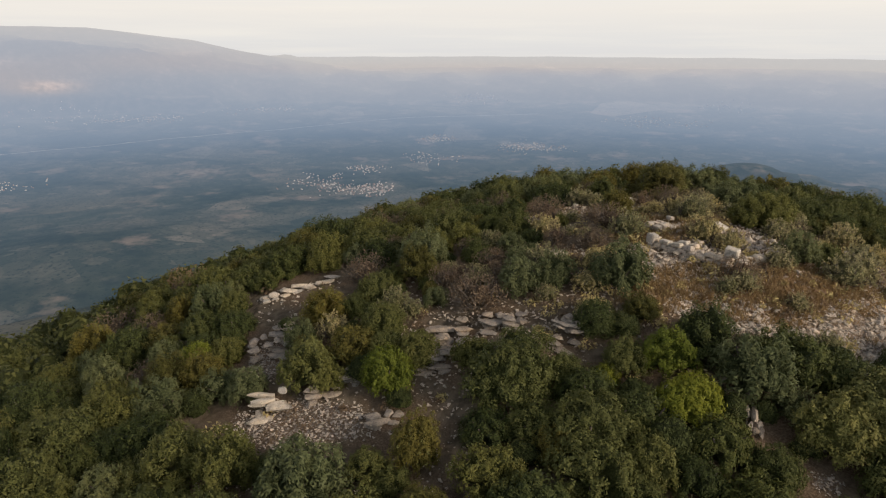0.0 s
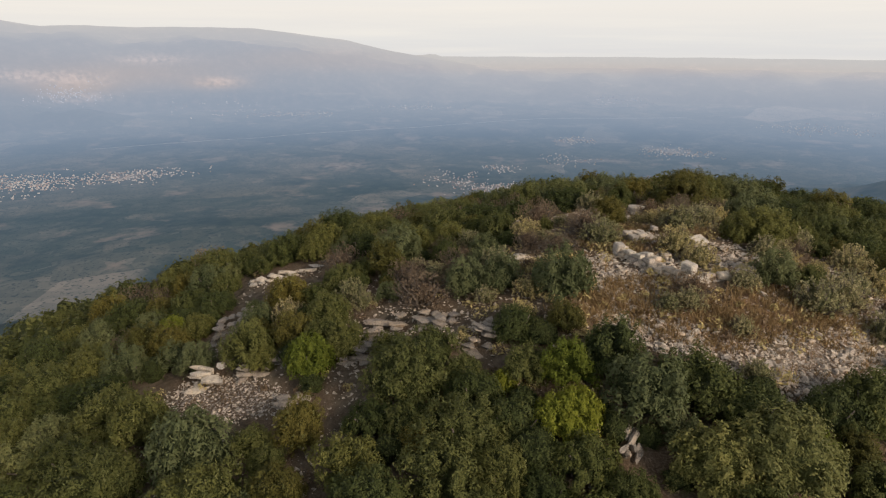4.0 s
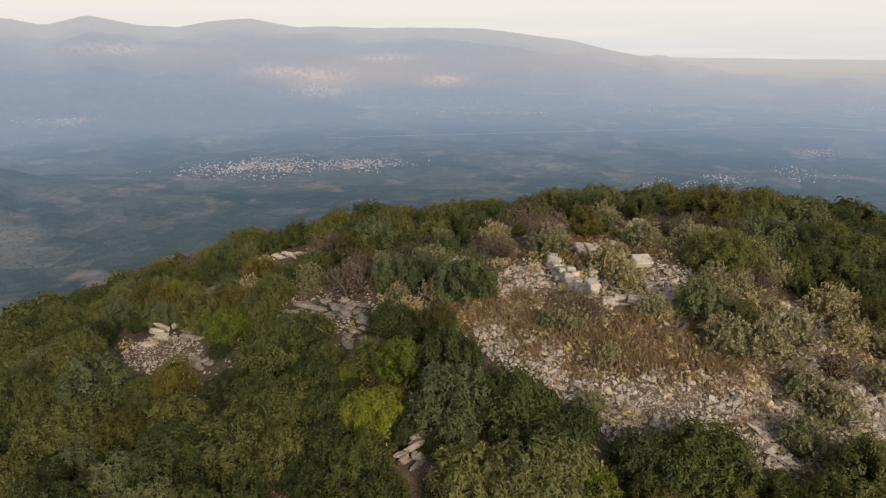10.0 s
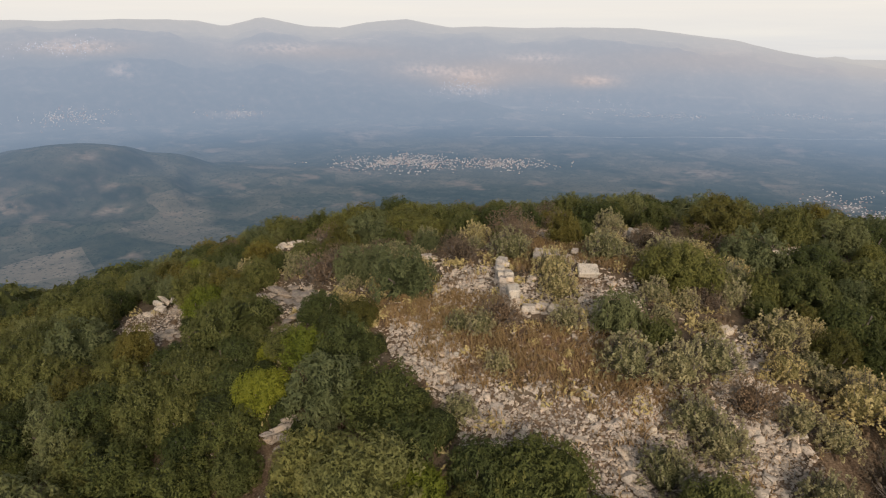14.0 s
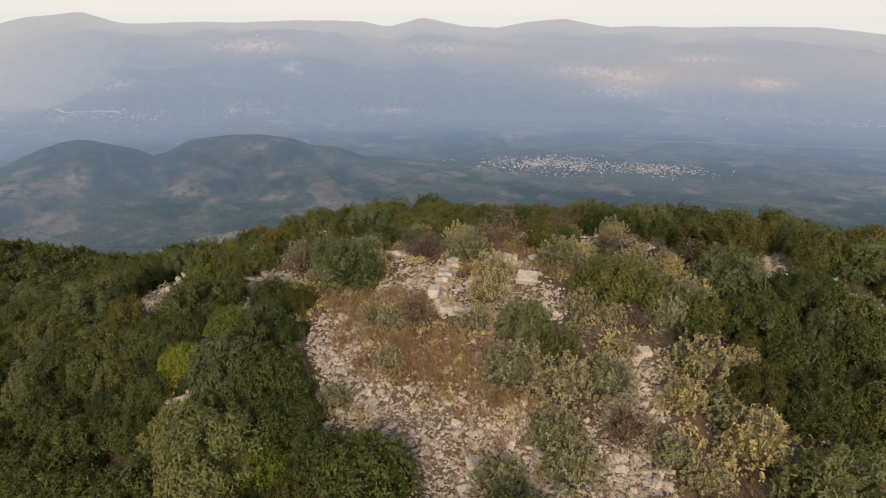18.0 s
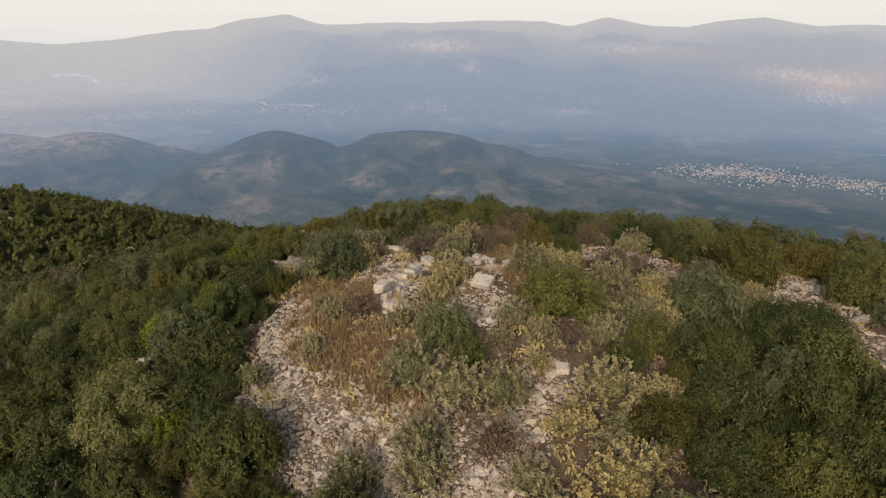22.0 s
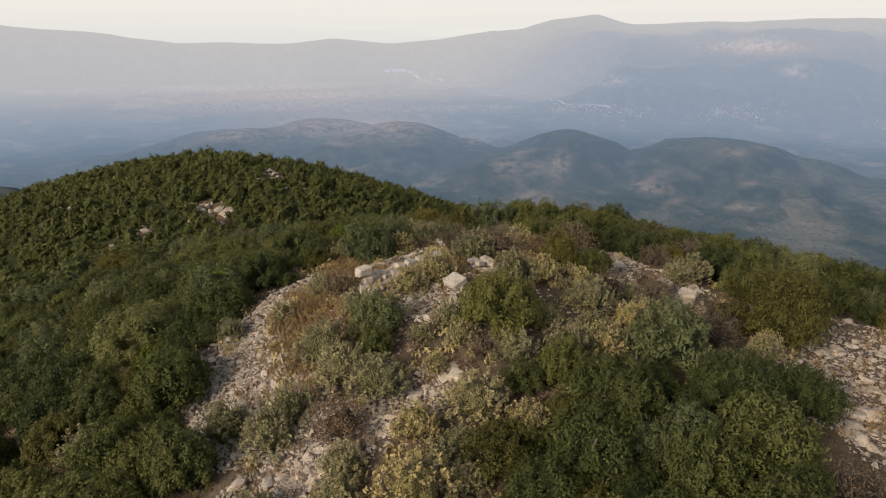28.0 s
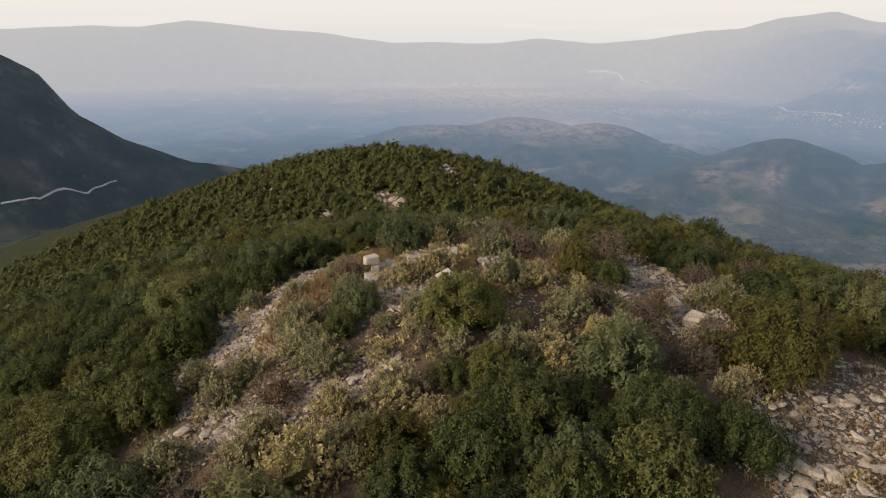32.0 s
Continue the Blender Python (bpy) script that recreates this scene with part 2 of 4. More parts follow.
BARK = bark("grey_bark", (0.07, 0.055, 0.045), (0.16, 0.135, 0.11))
STONE = limestone("weathered_limestone", (0.24, 0.215, 0.185), (0.50, 0.445, 0.38), (0.60, 0.49, 0.38))
LEDGE_STONE = limestone("grey_bedded_limestone", (0.15, 0.132, 0.114), (0.32, 0.285, 0.245), (0.40, 0.325, 0.25))
WHITE_STONE = limestone("pale_limestone", (0.30, 0.275, 0.24), (0.52, 0.475, 0.41), (0.57, 0.48, 0.37))
STRAW = foliage("dry_grass_blades", (0.2, 0.125, 0.055), (0.33, 0.22, 0.11), (0.46, 0.345, 0.19), 0.8, (0.40, 0.265, 0.13))
SOIL = ground_material()
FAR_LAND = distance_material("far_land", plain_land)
# Painted haze again; 1.2 adds evening sun on the walls to the glow.
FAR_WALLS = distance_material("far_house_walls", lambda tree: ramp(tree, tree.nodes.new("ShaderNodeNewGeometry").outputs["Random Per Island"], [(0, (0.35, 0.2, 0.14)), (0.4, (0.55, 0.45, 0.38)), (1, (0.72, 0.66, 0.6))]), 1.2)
# Road in the same painted haze, its glow lifted by 1.12.
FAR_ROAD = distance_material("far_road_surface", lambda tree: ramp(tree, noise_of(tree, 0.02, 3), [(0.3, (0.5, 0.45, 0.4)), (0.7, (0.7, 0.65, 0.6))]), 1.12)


# ---- the lie of the land ----
def value_noise(x, y, seed):
    ix, iy = np.floor(x), np.floor(y)
    fx, fy = x - ix, y - iy
    fx, fy = fx * fx * (3 - 2 * fx), fy * fy * (3 - 2 * fy)

    def at(i, j):
        h = np.sin(i * 127.1 + j * 311.7 + seed * 74.7) * 43758.5453
        return h - np.floor(h)
    return (at(ix, iy) * (1 - fx) + at(ix + 1, iy) * fx) * (1 - fy) + (at(ix, iy + 1) * (1 - fx) + at(ix + 1, iy + 1) * fx) * fy


def rough_noise(x, y, seed, octaves=4):
    return sum((value_noise(x * 2 ** k, y * 2 ** k, seed + k) - 0.5) / 2 ** k for k in range(octaves))


def soft_max(a, b, k):
    m = np.maximum(a, b)
    return m + k * np.log(np.exp((a - m) / k) + np.exp((b - m) / k))


def hills(x, y):
    """The hilltop with its mound of ruins, and the next summit along the ridge."""
    dx, dy = x - 5.641, y - 19.405
    top = -0.125 - 10.079 * (np.sqrt(1 + (0.05495 * dx) ** 2 + (0.0502 * dy) ** 2 - 0.00165 * dx * dy) - 1)
    top = top + 0.97 * np.exp(-((x - 6.5) ** 2 + (y - 14.8) ** 2) / 35.4)
    top = top + (0.223 + 0.036 * (x - 6) + 0.005 * (y - 16) - 0.0011 * (x - 6) ** 2) * np.exp(-(((x - 6) ** 2 + (y - 16) ** 2) / 220) ** 2)
    top = top + 0.75 * np.exp(-((x + 5) ** 2 + (y - 17.5) ** 2) / 18)
    dx, dy = x + 90.05, y + 30.265
    next_top = -16.143 - 8.247 * (np.sqrt(1 + (0.04759 * dx) ** 2 + (0.04368 * dy) ** 2 - 0.00206 * dx * dy) - 1)
    return soft_max(top, next_top, 2.5)


PLAIN, BEND = 455.0, 2700.0
CENTRE = (10.0, 11.0)


def true_distance(r):
    """Beyond 2 km the land is drawn together, so that the far range stands within 4.7 km."""
    return np.where(r < 2000, r, 2000 - BEND * np.log(np.maximum(1 - (r - 2000) / BEND, 1e-4)))


FAR_RANGE = [(-180, 0.6), (-60, -2.3), (-10, -2.4), (4, -2.4), (8.6, -2.35), (12, -1.9), (16.2, -1.1), (20, -0.2), (24, 0.3), (27.2, 0.7), (39.3, 0.9), (42.2, 0.75), (45.8, 1.48), (49, 1.2), (51.3, 0.8),
             (53.5, 0.95), (57.5, 1.58), (60.3, 1.0), (62.3, 1.38), (66.8, 1.35), (74.5, 1.25), (80.3, 0.95), (83, 1.7), (86.4, 1.4), (89, 0.6), (91.6, 0.55), (94.8, 0.05), (100, -0.5),
             (104.4, -0.1), (108, -0.4), (116.5, -0.4), (121, 0.3), (127.6, 0.9), (132.5, 1.2), (135.8, 0.75), (138.8, 0.92), (150, 0.6), (180, 0.6)]
SPUR = [(-180, -9), (28, -7), (40, -5.1), (44, -4.3), (50, -3.2), (58, -2.4), (66, -1.9), (71.7, -2.2), (76.5, -2.6), (80.9, -3.0), (82.6, -3.9), (86, -5.2), (94, -7), (180, -9)]
FRONT = [(-180, -9), (16, -5), (24, -2.6), (30, -1.6), (38, -2.2), (46, -1.0), (52, -1.3), (57, -0.5), (63, -0.9), (69, 0.1), (74, -0.3), (79, -1.2), (86, -1.9), (93, -2.6), (104, -2.4), (112, -3.4), (124, -1.8), (134, -0.9), (142, -1.6), (180, -9)]
SHOULDER = [(-180, -16), (-170, -20), (122, -20), (126, -12.5), (128.9, -10.44), (133.3, -9.63), (138, -7.44), (141.2, -5.16), (143.2, -2.07), (145, -0.9), (152, 2), (165, 3), (180, -16)]
FOOTHILLS = [(73.2, 2300, -7.7, 300), (84.7, 2250, -7.4, 215), (79, 2330, -9.0, 200), (66.4, 2350, -8.9, 190), (99.2, 2500, -6.9, 300), (106, 2700, -6.5, 330),
             (88.3, 2150, -9.4, 260), (101.6, 2450, -7.4, 250), (112, 2600, -7.2, 330), (62.5, 2300, -10.2, 300), (94, 2350, -8.8, 220), (28, 1500, -15.4, 300), (-25, 2100, -9.5, 200)]


def profile(table, b):
    return np.interp(b, [p[0] for p in table], [p[1] for p in table])


def far_land(x, y):
    dx, dy = x - CENTRE[0], y - CENTRE[1]
    r, b = np.hypot(dx, dy), np.degrees(np.arctan2(-dx, dy))
    z = EYE - PLAIN * r / true_distance(np.minimum(r, 4690))
    z = z + 6 * rough_noise(x / 260, y / 260, 3)
    for fb, fr, fe, w in FOOTHILLS:
        cx, cy = CENTRE[0] - fr * math.sin(radians(fb)), CENTRE[1] + fr * math.cos(radians(fb))
        height = fr * math.tan(radians(fe)) + PLAIN
        d = np.hypot(x - cx, y - cy) * (1 + 0.55 * rough_noise(x / 200, y / 200, 9))
        z = np.maximum(z, EYE - PLAIN + height * np.exp(-(d / (1.15 * w)) ** 2))
    east = np.clip((b - 80) / 14, 0, 1)
    for table, near, crest, far, rough in ((SPUR, 3400, 3780, 4100, 18), (FRONT, 3700 + 620 * east, 4120 + 330 * east, 4330 + 240 * east, 20), (FAR_RANGE, 3850 + 530 * east, 4500 + 60 * east, 4690, 22), (SHOULDER, 430, 900, 1300, 22)):
        e = np.tan(np.radians(profile(table, b) + (0.9 if table in (SPUR, FRONT) else 0.22) * rough_noise(b / 6.0, b * 0 + 0.5, 33)))
        rise = np.clip(np.where(r < crest, (r - near) / (crest - near), 1 - 0.5 * (r - crest) / (far - crest)), 0, 1)
        rise = np.where(r > far, 0 if table is not FAR_RANGE else 0.5, rise)
        ridge = EYE + r * e
        t = rise ** 0.8
        gully = rough * rough_noise(x / (9 * rough), y / (9 * rough), 21, 5) * 2.2 * np.sin(np.pi * np.clip(rise, 0, 1)) 
        z = np.where((rise > 0) & (ridge > z), z + (ridge - z) * t + gully, z)
    return z


def land(x, y):
    x, y = np.asarray(x, float), np.asarray(y, float)
    return soft_max(hills(x, y), far_land(x, y), 6.0)


# Open patches: centre, half lengths, turn in degrees.
RUBBLE = {
    "scree": [(5.6, 12.3, 0.95, 0.5, -28), (7.0, 11.9, 0.9, 0.45, -15), (9.0, 12.2, 1.5, 0.85, 35), (10.1, 13.0, 0.75, 1.0, 20)],
    "strip": [(11.4, 13.7, 0.8, 0.5, 120), (10.7, 14.5, 0.8, 0.5, 125), (10.0, 15.4, 0.8, 0.5, 120), (8.3, 14.1, 0.55, 0.5, 0)],
    "field": [(8.6, 22.3, 1.2, 0.9, 150), (7.3, 23.5, 1.6, 1.3, 120), (7.0, 25.4, 1.2, 1.4, 0), (9.5, 21.9, 0.9, 0.7, 30), (10.3, 22.3, 0.8, 0.6, 0)],
    "crest": [(4.4, 19.6, 1.8, 0.9, 20), (5.8, 20.5, 0.9, 0.6, 0), (2.7, 19.0, 0.9, 0.7, 0)],
    "ruin": [(7.0, 15.1, 1.1, 0.7, 30), (5.2, 14.1, 0.7, 1.1, 40), (5.7, 16.4, 0.6, 0.5, 0)],
}
GRAVEL = [(-2.7, 10.9, 1.45, 0.65, -15), (5.9, 8.6, 0.25, 0.2, 0), (-3.9, 13.2, 0.35, 0.7, 20), (10.0, 7.4, 0.45, 0.8, 10)]
BARE = [(-0.3, 12.2, 0.35, 0.8, 0), (0.0, 9.6, 0.25, 1.0, 0), (1.1, 12.7, 0.6, 0.35, 0), (2.2, 11.8, 0.35, 0.35, 0), (-2.2, 8.3, 0.5, 0.22, 30), (-3.9, 16.1, 1.0, 0.3, 10), (-3.5, 15.3, 0.9, 0.5, 0)]
DRY = [(8.0, 13.4, 1.25, 0.65, 35), (5.4, 13.4, 0.9, 0.6, 0), (4.4, 12.9, 0.6, 0.4, 0), (6.4, 12.6, 0.9, 0.5, 0), (9.3, 13.3, 0.6, 0.4, 30), (5.2, 15.9, 0.8, 0.5, 0), (5.0, 17.2, 0.7, 0.5, 0), (6.6, 16.8, 0.7, 0.4, 0)]


BALD = [(-71, -26, 5, 2.6, 40), (-80, -57, 3, 2, 0), (-66, -34, 2, 1.5, 0), (-88, -22, 4, 1.5, 30)]


def inside(x, y, patches):
    """How far inside the nearest patch: over 1 at a centre, 0 at its edge, below 0 outside."""
    best = np.full(np.shape(x), -9.0)
    for cx, cy, a, b, turn in patches:
        c, s = math.cos(radians(turn)), math.sin(radians(turn))
        u, v = (x - cx) * c + (y - cy) * s, -(x - cx) * s + (y - cy) * c
        best = np.maximum(best, 1 - np.sqrt((u / a) ** 2 + (v / b) ** 2))
    return best


def clearance(x, y, patches):
    """Metres, roughly, from the nearest patch; below 0 inside it."""
    best = 99.0
    for p in patches:
        best = min(best, -float(inside(np.array(x), np.array(y), [p])) * min(p[2], p[3]))
    return best


OPEN = [p for l in RUBBLE.values() for p in l] + GRAVEL + BARE


def mesh_from(name, verts, faces, materials, slots=None, smooth=False):
    me = bpy.data.meshes.new(name)
    faces = np.asarray(faces, np.int32)
    me.vertices.add(len(verts))
    me.vertices.foreach_set("co", np.asarray(verts, np.float32).ravel())
    n = faces.shape[1]
    me.loops.add(faces.size)
    me.loops.foreach_set("vertex_index", faces.ravel())
    me.polygons.add(len(faces))
    me.polygons.foreach_set("loop_start", np.arange(0, faces.size, n, dtype=np.int32))
    if slots is not None:
        me.polygons.foreach_set("material_index", np.asarray(slots, np.int32))
    me.polygons.foreach_set("use_smooth", np.full(len(faces), smooth))
    for m in materials:
        me.materials.append(m)
    me.update(calc_edges=True)
    me.validate()
    return me


def scalar(me, name, values):
    a = me.attributes.new(name, "FLOAT", "POINT")
    a.data.foreach_set("value", np.asarray(values, np.float32))


def polar_sheet(name, centre, radii, count, material, height):
    a = np.linspace(0, 2 * np.pi, count, endpoint=False)
    rr, aa = np.meshgrid(radii, a, indexing="ij")
    x, y = centre[0] + rr * np.cos(aa), centre[1] + rr * np.sin(aa)
    z = height(x, y)
    verts = np.stack([x.ravel(), y.ravel(), z.ravel()], 1)
    i, j = np.meshgrid(np.arange(len(radii) - 1), np.arange(count), indexing="ij")
    k = (j + 1) % count
    faces = np.stack([i * count + j, (i + 1) * count + j, (i + 1) * count + k, i * count + k], -1).reshape(-1, 4)
    return mesh_from(name, verts, faces, [material], None, True), x.ravel(), y.ravel(), rr.ravel()


def near_height(x, y):
    z = land(x, y)
    r = np.hypot(x - 6, y - 16)
    z = z + np.where(r < 40, 0.16, 0.5) * rough_noise(x / 1.7, y / 1.7, 5) + 0.5 * np.clip((r - 20) / 60, 0, 1) * rough_noise(x / 9, y / 9, 6)
    return z - 0.10 * np.clip(inside(x, y, [p for l in RUBBLE.values() for p in l]) * 3, 0, 1)


HUB = (6.0, 16.0)
rings = np.concatenate([[0.02], np.arange(0.2, 24, 0.2), np.geomspace(24, 320, 80)])
me, gx, gy, gr = polar_sheet("ground", HUB, rings, 480, SOIL, near_height)
scalar(me, "gravel", np.clip(inside(gx, gy, OPEN[:-len(BARE)]) * 2.5 + 0.25, 0, 1))
scalar(me, "dry", np.clip(inside(gx, gy, DRY) * 1.1 + 0.3, 0, 1))
scalar(me, "scrub", np.clip((gr - 26) / 20, 0, 1) * (1 - np.clip(inside(gx, gy, BALD) * 2 + 0.6, 0, 1)))
ground = tagged(new("ground", me), "stony reddish hilltop soil with gravel and dry grass", "ground", kind="structure")

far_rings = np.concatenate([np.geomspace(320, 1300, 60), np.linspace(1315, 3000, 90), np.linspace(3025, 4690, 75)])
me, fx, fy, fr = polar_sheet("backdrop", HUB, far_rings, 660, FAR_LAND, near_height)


# Share of haze painted over the land at a point, from its distance.
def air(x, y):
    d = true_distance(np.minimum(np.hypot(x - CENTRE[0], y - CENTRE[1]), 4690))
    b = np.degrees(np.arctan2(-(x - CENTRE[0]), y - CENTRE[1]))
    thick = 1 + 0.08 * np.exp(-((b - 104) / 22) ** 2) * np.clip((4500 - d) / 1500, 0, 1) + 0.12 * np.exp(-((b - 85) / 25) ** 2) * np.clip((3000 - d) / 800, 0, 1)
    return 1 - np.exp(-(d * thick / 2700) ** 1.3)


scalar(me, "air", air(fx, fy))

# Bare limestone clearings, dry slopes, and painted sunlit patches: bearing, elevation, half widths in degrees.
CLEARINGS_AND_SUN = [(89.8, -10.7, 1.2, 0.9), (85.3, -10.5, 0.8, 1.2), (77.5, -11.9, 1.6, 0.5), (71.6, -8.6, 1.0, 0.35), (70.4, -12.9, 1.6, 0.35), (68.0, -2.4, 0.9, 0.5), (71.0, -0.6, 3.0, 0.5),
             (40.6, -2.9, 2.2, 0.5), (44.3, -2.6, 2.0, 0.4), (40.4, -4.3, 2.2, 0.3), (49.8, -7.9, 1.6, 0.3), (56.1, -0.8, 3.0, 0.35), (60.3, -6.0, 2.5, 0.2), (106, -7.2, 5.0, 1.1), (98.9, -7.4, 4.0, 0.9),
             (108, -5.4, 7.0, 0.35), (106, -4.6, 9.0, 0.35), (112, -3.9, 8.0, 0.25), (98, -5.8, 5.0, 0.3), (30.2, -3.4, 1.6, 0.4), (81.5, -3.4, 1.3, 0.4), (35, -1.6, 2.5, 0.3), (21, -10.5, 2.5, 0.4), (113, -7.6, 2.5, 0.6), (92, -8.3, 2.2, 0.5), (52, -10.8, 1.5, 0.25)]
bear, rise = np.degrees(np.arctan2(CENTRE[0] - fx, fy - CENTRE[1])), np.degrees(np.arctan2(near_height(fx, fy) - EYE, np.hypot(fx - CENTRE[0], fy - CENTRE[1])))
scalar(me, "clearing", np.clip(sum((0.9 if e > -5 else 0.6) * np.exp(-(((bear - b) / wb) ** 2 + ((rise - e) / we) ** 2)) for b, e, wb, we in CLEARINGS_AND_SUN), 0, 1))
# Evening sun breaking through on the far slopes, painted into the haze glow.
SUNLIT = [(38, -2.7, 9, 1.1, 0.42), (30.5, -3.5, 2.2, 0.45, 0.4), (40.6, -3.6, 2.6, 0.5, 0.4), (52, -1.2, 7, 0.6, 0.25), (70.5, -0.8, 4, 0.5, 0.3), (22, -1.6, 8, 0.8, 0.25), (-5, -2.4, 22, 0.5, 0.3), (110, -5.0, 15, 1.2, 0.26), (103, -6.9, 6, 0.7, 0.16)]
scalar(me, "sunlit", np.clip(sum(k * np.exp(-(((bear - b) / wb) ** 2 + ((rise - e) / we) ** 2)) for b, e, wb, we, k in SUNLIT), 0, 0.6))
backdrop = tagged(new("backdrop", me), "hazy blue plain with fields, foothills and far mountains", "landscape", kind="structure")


# Beyond the last range only the bright evening haze.
def haze_material():
    m, tree, bsdf = nodes_of("evening_haze")
    split = tree.nodes.new("ShaderNodeSeparateXYZ")
    tree.links.new(position(tree), split.inputs[0])
    k = node(tree, "MapRange")
    tree.links.new(split.outputs["Z"], k.inputs["Value"])
    k.inputs["From Min"].default_value, k.inputs["From Max"].default_value = -160.0, 420.0
    c = ramp(tree, k.outputs[0], [(0.0, (0.72, 0.71, 0.71)), (0.25, (0.78, 0.765, 0.745)), (0.6, (0.87, 0.825, 0.765)), (1.0, (0.88, 0.86, 0.83))])
    stretch = tree.nodes.new("ShaderNodeVectorMath")
    stretch.operation = "MULTIPLY"
    tree.links.new(position(tree), stretch.inputs[0])
    stretch.inputs[1].default_value = (0.0006, 0.0006, 0.014)
    c = blend(tree, ramp(tree, noise_of(tree, 1.0, 4, stretch.outputs[0]), [(0.45, (0, 0, 0)), (0.75, (0.35, 0.35, 0.35))]), c, (0.96, 0.90, 0.80))
    glow = tree.nodes.new("ShaderNodeEmission")
    tree.links.new(c, glow.inputs[0])
    tree.links.new(glow.outputs[0], tree.nodes["Material Output"].inputs[0])
    return m


turns = np.linspace(0, 2 * np.pi, 241)[:-1]
bank = np.concatenate([np.column_stack([CENTRE[0] + 4800 * np.cos(turns), CENTRE[1] + 4800 * np.sin(turns), np.full(240, h)]) for h in (-460.0, 520.0)])
k = np.arange(240)
me = mesh_from("backdrop_sky", bank, np.column_stack([k, (k + 1) % 240, (k + 1) % 240 + 240, k + 240]), [haze_material()], None, True)
tagged(new("backdrop_sky", me), "pale cream evening sky above the horizon haze", "sky", kind="structure")


# ---- shrubs ----
def unit(v):
    return v / np.maximum(np.linalg.norm(v, axis=-1, keepdims=True), 1e-9)


def leaf_quads(rng, p, n, length, width, up=0.3, droop=0.7):
    """One pointed leaf at each point p, its face turned roughly along n."""
    n = unit(n + droop * rng.normal(size=p.shape))
    d = rng.normal(size=p.shape) + np.array([0, 0, up])
    d = unit(d - n * (d * n).sum(1, keepdims=True))
    s = np.cross(n, d)
    k = rng.uniform(0.7, 1.3, (len(p), 1))
    length, width = length * k, width * k
    v = np.stack([p - d * length * 0.5, p - s * width * 0.5, p + d * length * 0.5, p + s * width * 0.5], 1)
    return v.reshape(-1, 3), np.arange(len(p) * 4).reshape(-1, 4)


def leaf_blades(rng, p, n, length, width, up=0.8, droop=0.7):
    """One small pointed leaf, a single triangle, at each point p."""
    n = unit(n + droop * rng.normal(size=p.shape))
    d = rng.normal(size=p.shape) + np.array([0, 0, up])
    d = unit(d - n * (d * n).sum(1, keepdims=True))
    s = np.cross(n, d)
    k = rng.uniform(0.7, 1.3, (len(p), 1))
    v = np.stack([p - d * length * k * 0.5 - s * width * k * 0.5, p - d * length * k * 0.5 + s * width * k * 0.5, p + d * length * k * 0.5], 1)
    return v.reshape(-1, 3), np.arange(len(p) * 3).reshape(-1, 3)


def split_quads(f):
    return np.concatenate([f[:, [0, 1, 2]], f[:, [0, 2, 3]]]) if f.shape[1] == 4 else f


def lump_points(rng, lumps, count, shell=(0.78, 1.08)):
    c = np.array([l[:3] for l in lumps])
    rad = np.array([l[3] for l in lumps])
    tall = np.array([l[4] for l in lumps])
    i = rng.choice(len(lumps), count * 2, p=rad ** 2 / (rad ** 2).sum())
    d = unit(rng.normal(size=(count * 2, 3)))
    k = rng.uniform(*shell, (count * 2, 1))
    stretch = np.stack([np.ones(len(i)), np.ones(len(i)), tall[i]], 1)
    p = c[i] + d * rad[i, None] * k * stretch
    best = np.full(len(p), -9.0)
    for q in range(len(lumps)):
        rel = (p - c[q]) / np.array([1, 1, tall[q]])
        best = np.maximum(best, 1 - np.linalg.norm(rel, axis=1) / rad[q])
    keep = (best < 0.32) & (p[:, 2] > 0.03)
    return p[keep][:count], d[keep][:count]


def shoots(rng, lumps, count, leaf, reach=0.2):
    """Leafy young shoots that stand out of the crown and break its outline."""
    p, n = lump_points(rng, lumps, count, (0.95, 1.02))
    d = unit(n * 0.5 + np.array([0, 0, 0.7]) + rng.normal(size=p.shape) * 0.25)
    k = np.linspace(0.0, 1.0, 8)
    at = p[:, None, :] + d[:, None, :] * (k[None, :, None] * reach * rng.uniform(0.5, 1.3, (len(p), 1, 1)))
    at = at.reshape(-1, 3) + rng.normal(size=(len(p) * 8, 3)) * 0.018
    return leaf_quads(rng, at, np.repeat(n, 8, 0) + np.array([0, 0, 0.3]), leaf, leaf * 0.5, 1.4, 0.7)


def blob(rng, lumps, sides=10, levels=6, inset=0.8):
    """The twiggy heart of a crown: a lumpy closed dome just inside the leaves."""
    c = np.array([l[:3] for l in lumps])
    rad = np.array([l[3] for l in lumps])
    v = []
    for j in range(levels + 1):
        lat = -0.25 * np.pi + (0.75 * np.pi) * j / levels
        for i in range(sides):
            a = 2 * np.pi * (i + 0.5 * (j % 2)) / sides
            d = np.array([math.cos(a) * math.cos(lat), math.sin(a) * math.cos(lat), math.sin(lat)])
            o = np.array([0, 0, 0.3])
            t = 0.1
            for cc, rr in zip(c, rad):
                b = np.dot(d, cc - o)
                h = rr * rr * inset - (np.dot(cc - o, cc - o) - b * b)
                if h > 0:
                    t = max(t, b + math.sqrt(h) * 0.9)
            v.append(o + d * t * inset)
    f = [(j * sides + i, j * sides + (i + 1) % sides, (j + 1) * sides + (i + 1) % sides, (j + 1) * sides + i) for j in range(levels) for i in range(sides)]
    return np.array(v), np.array(f)


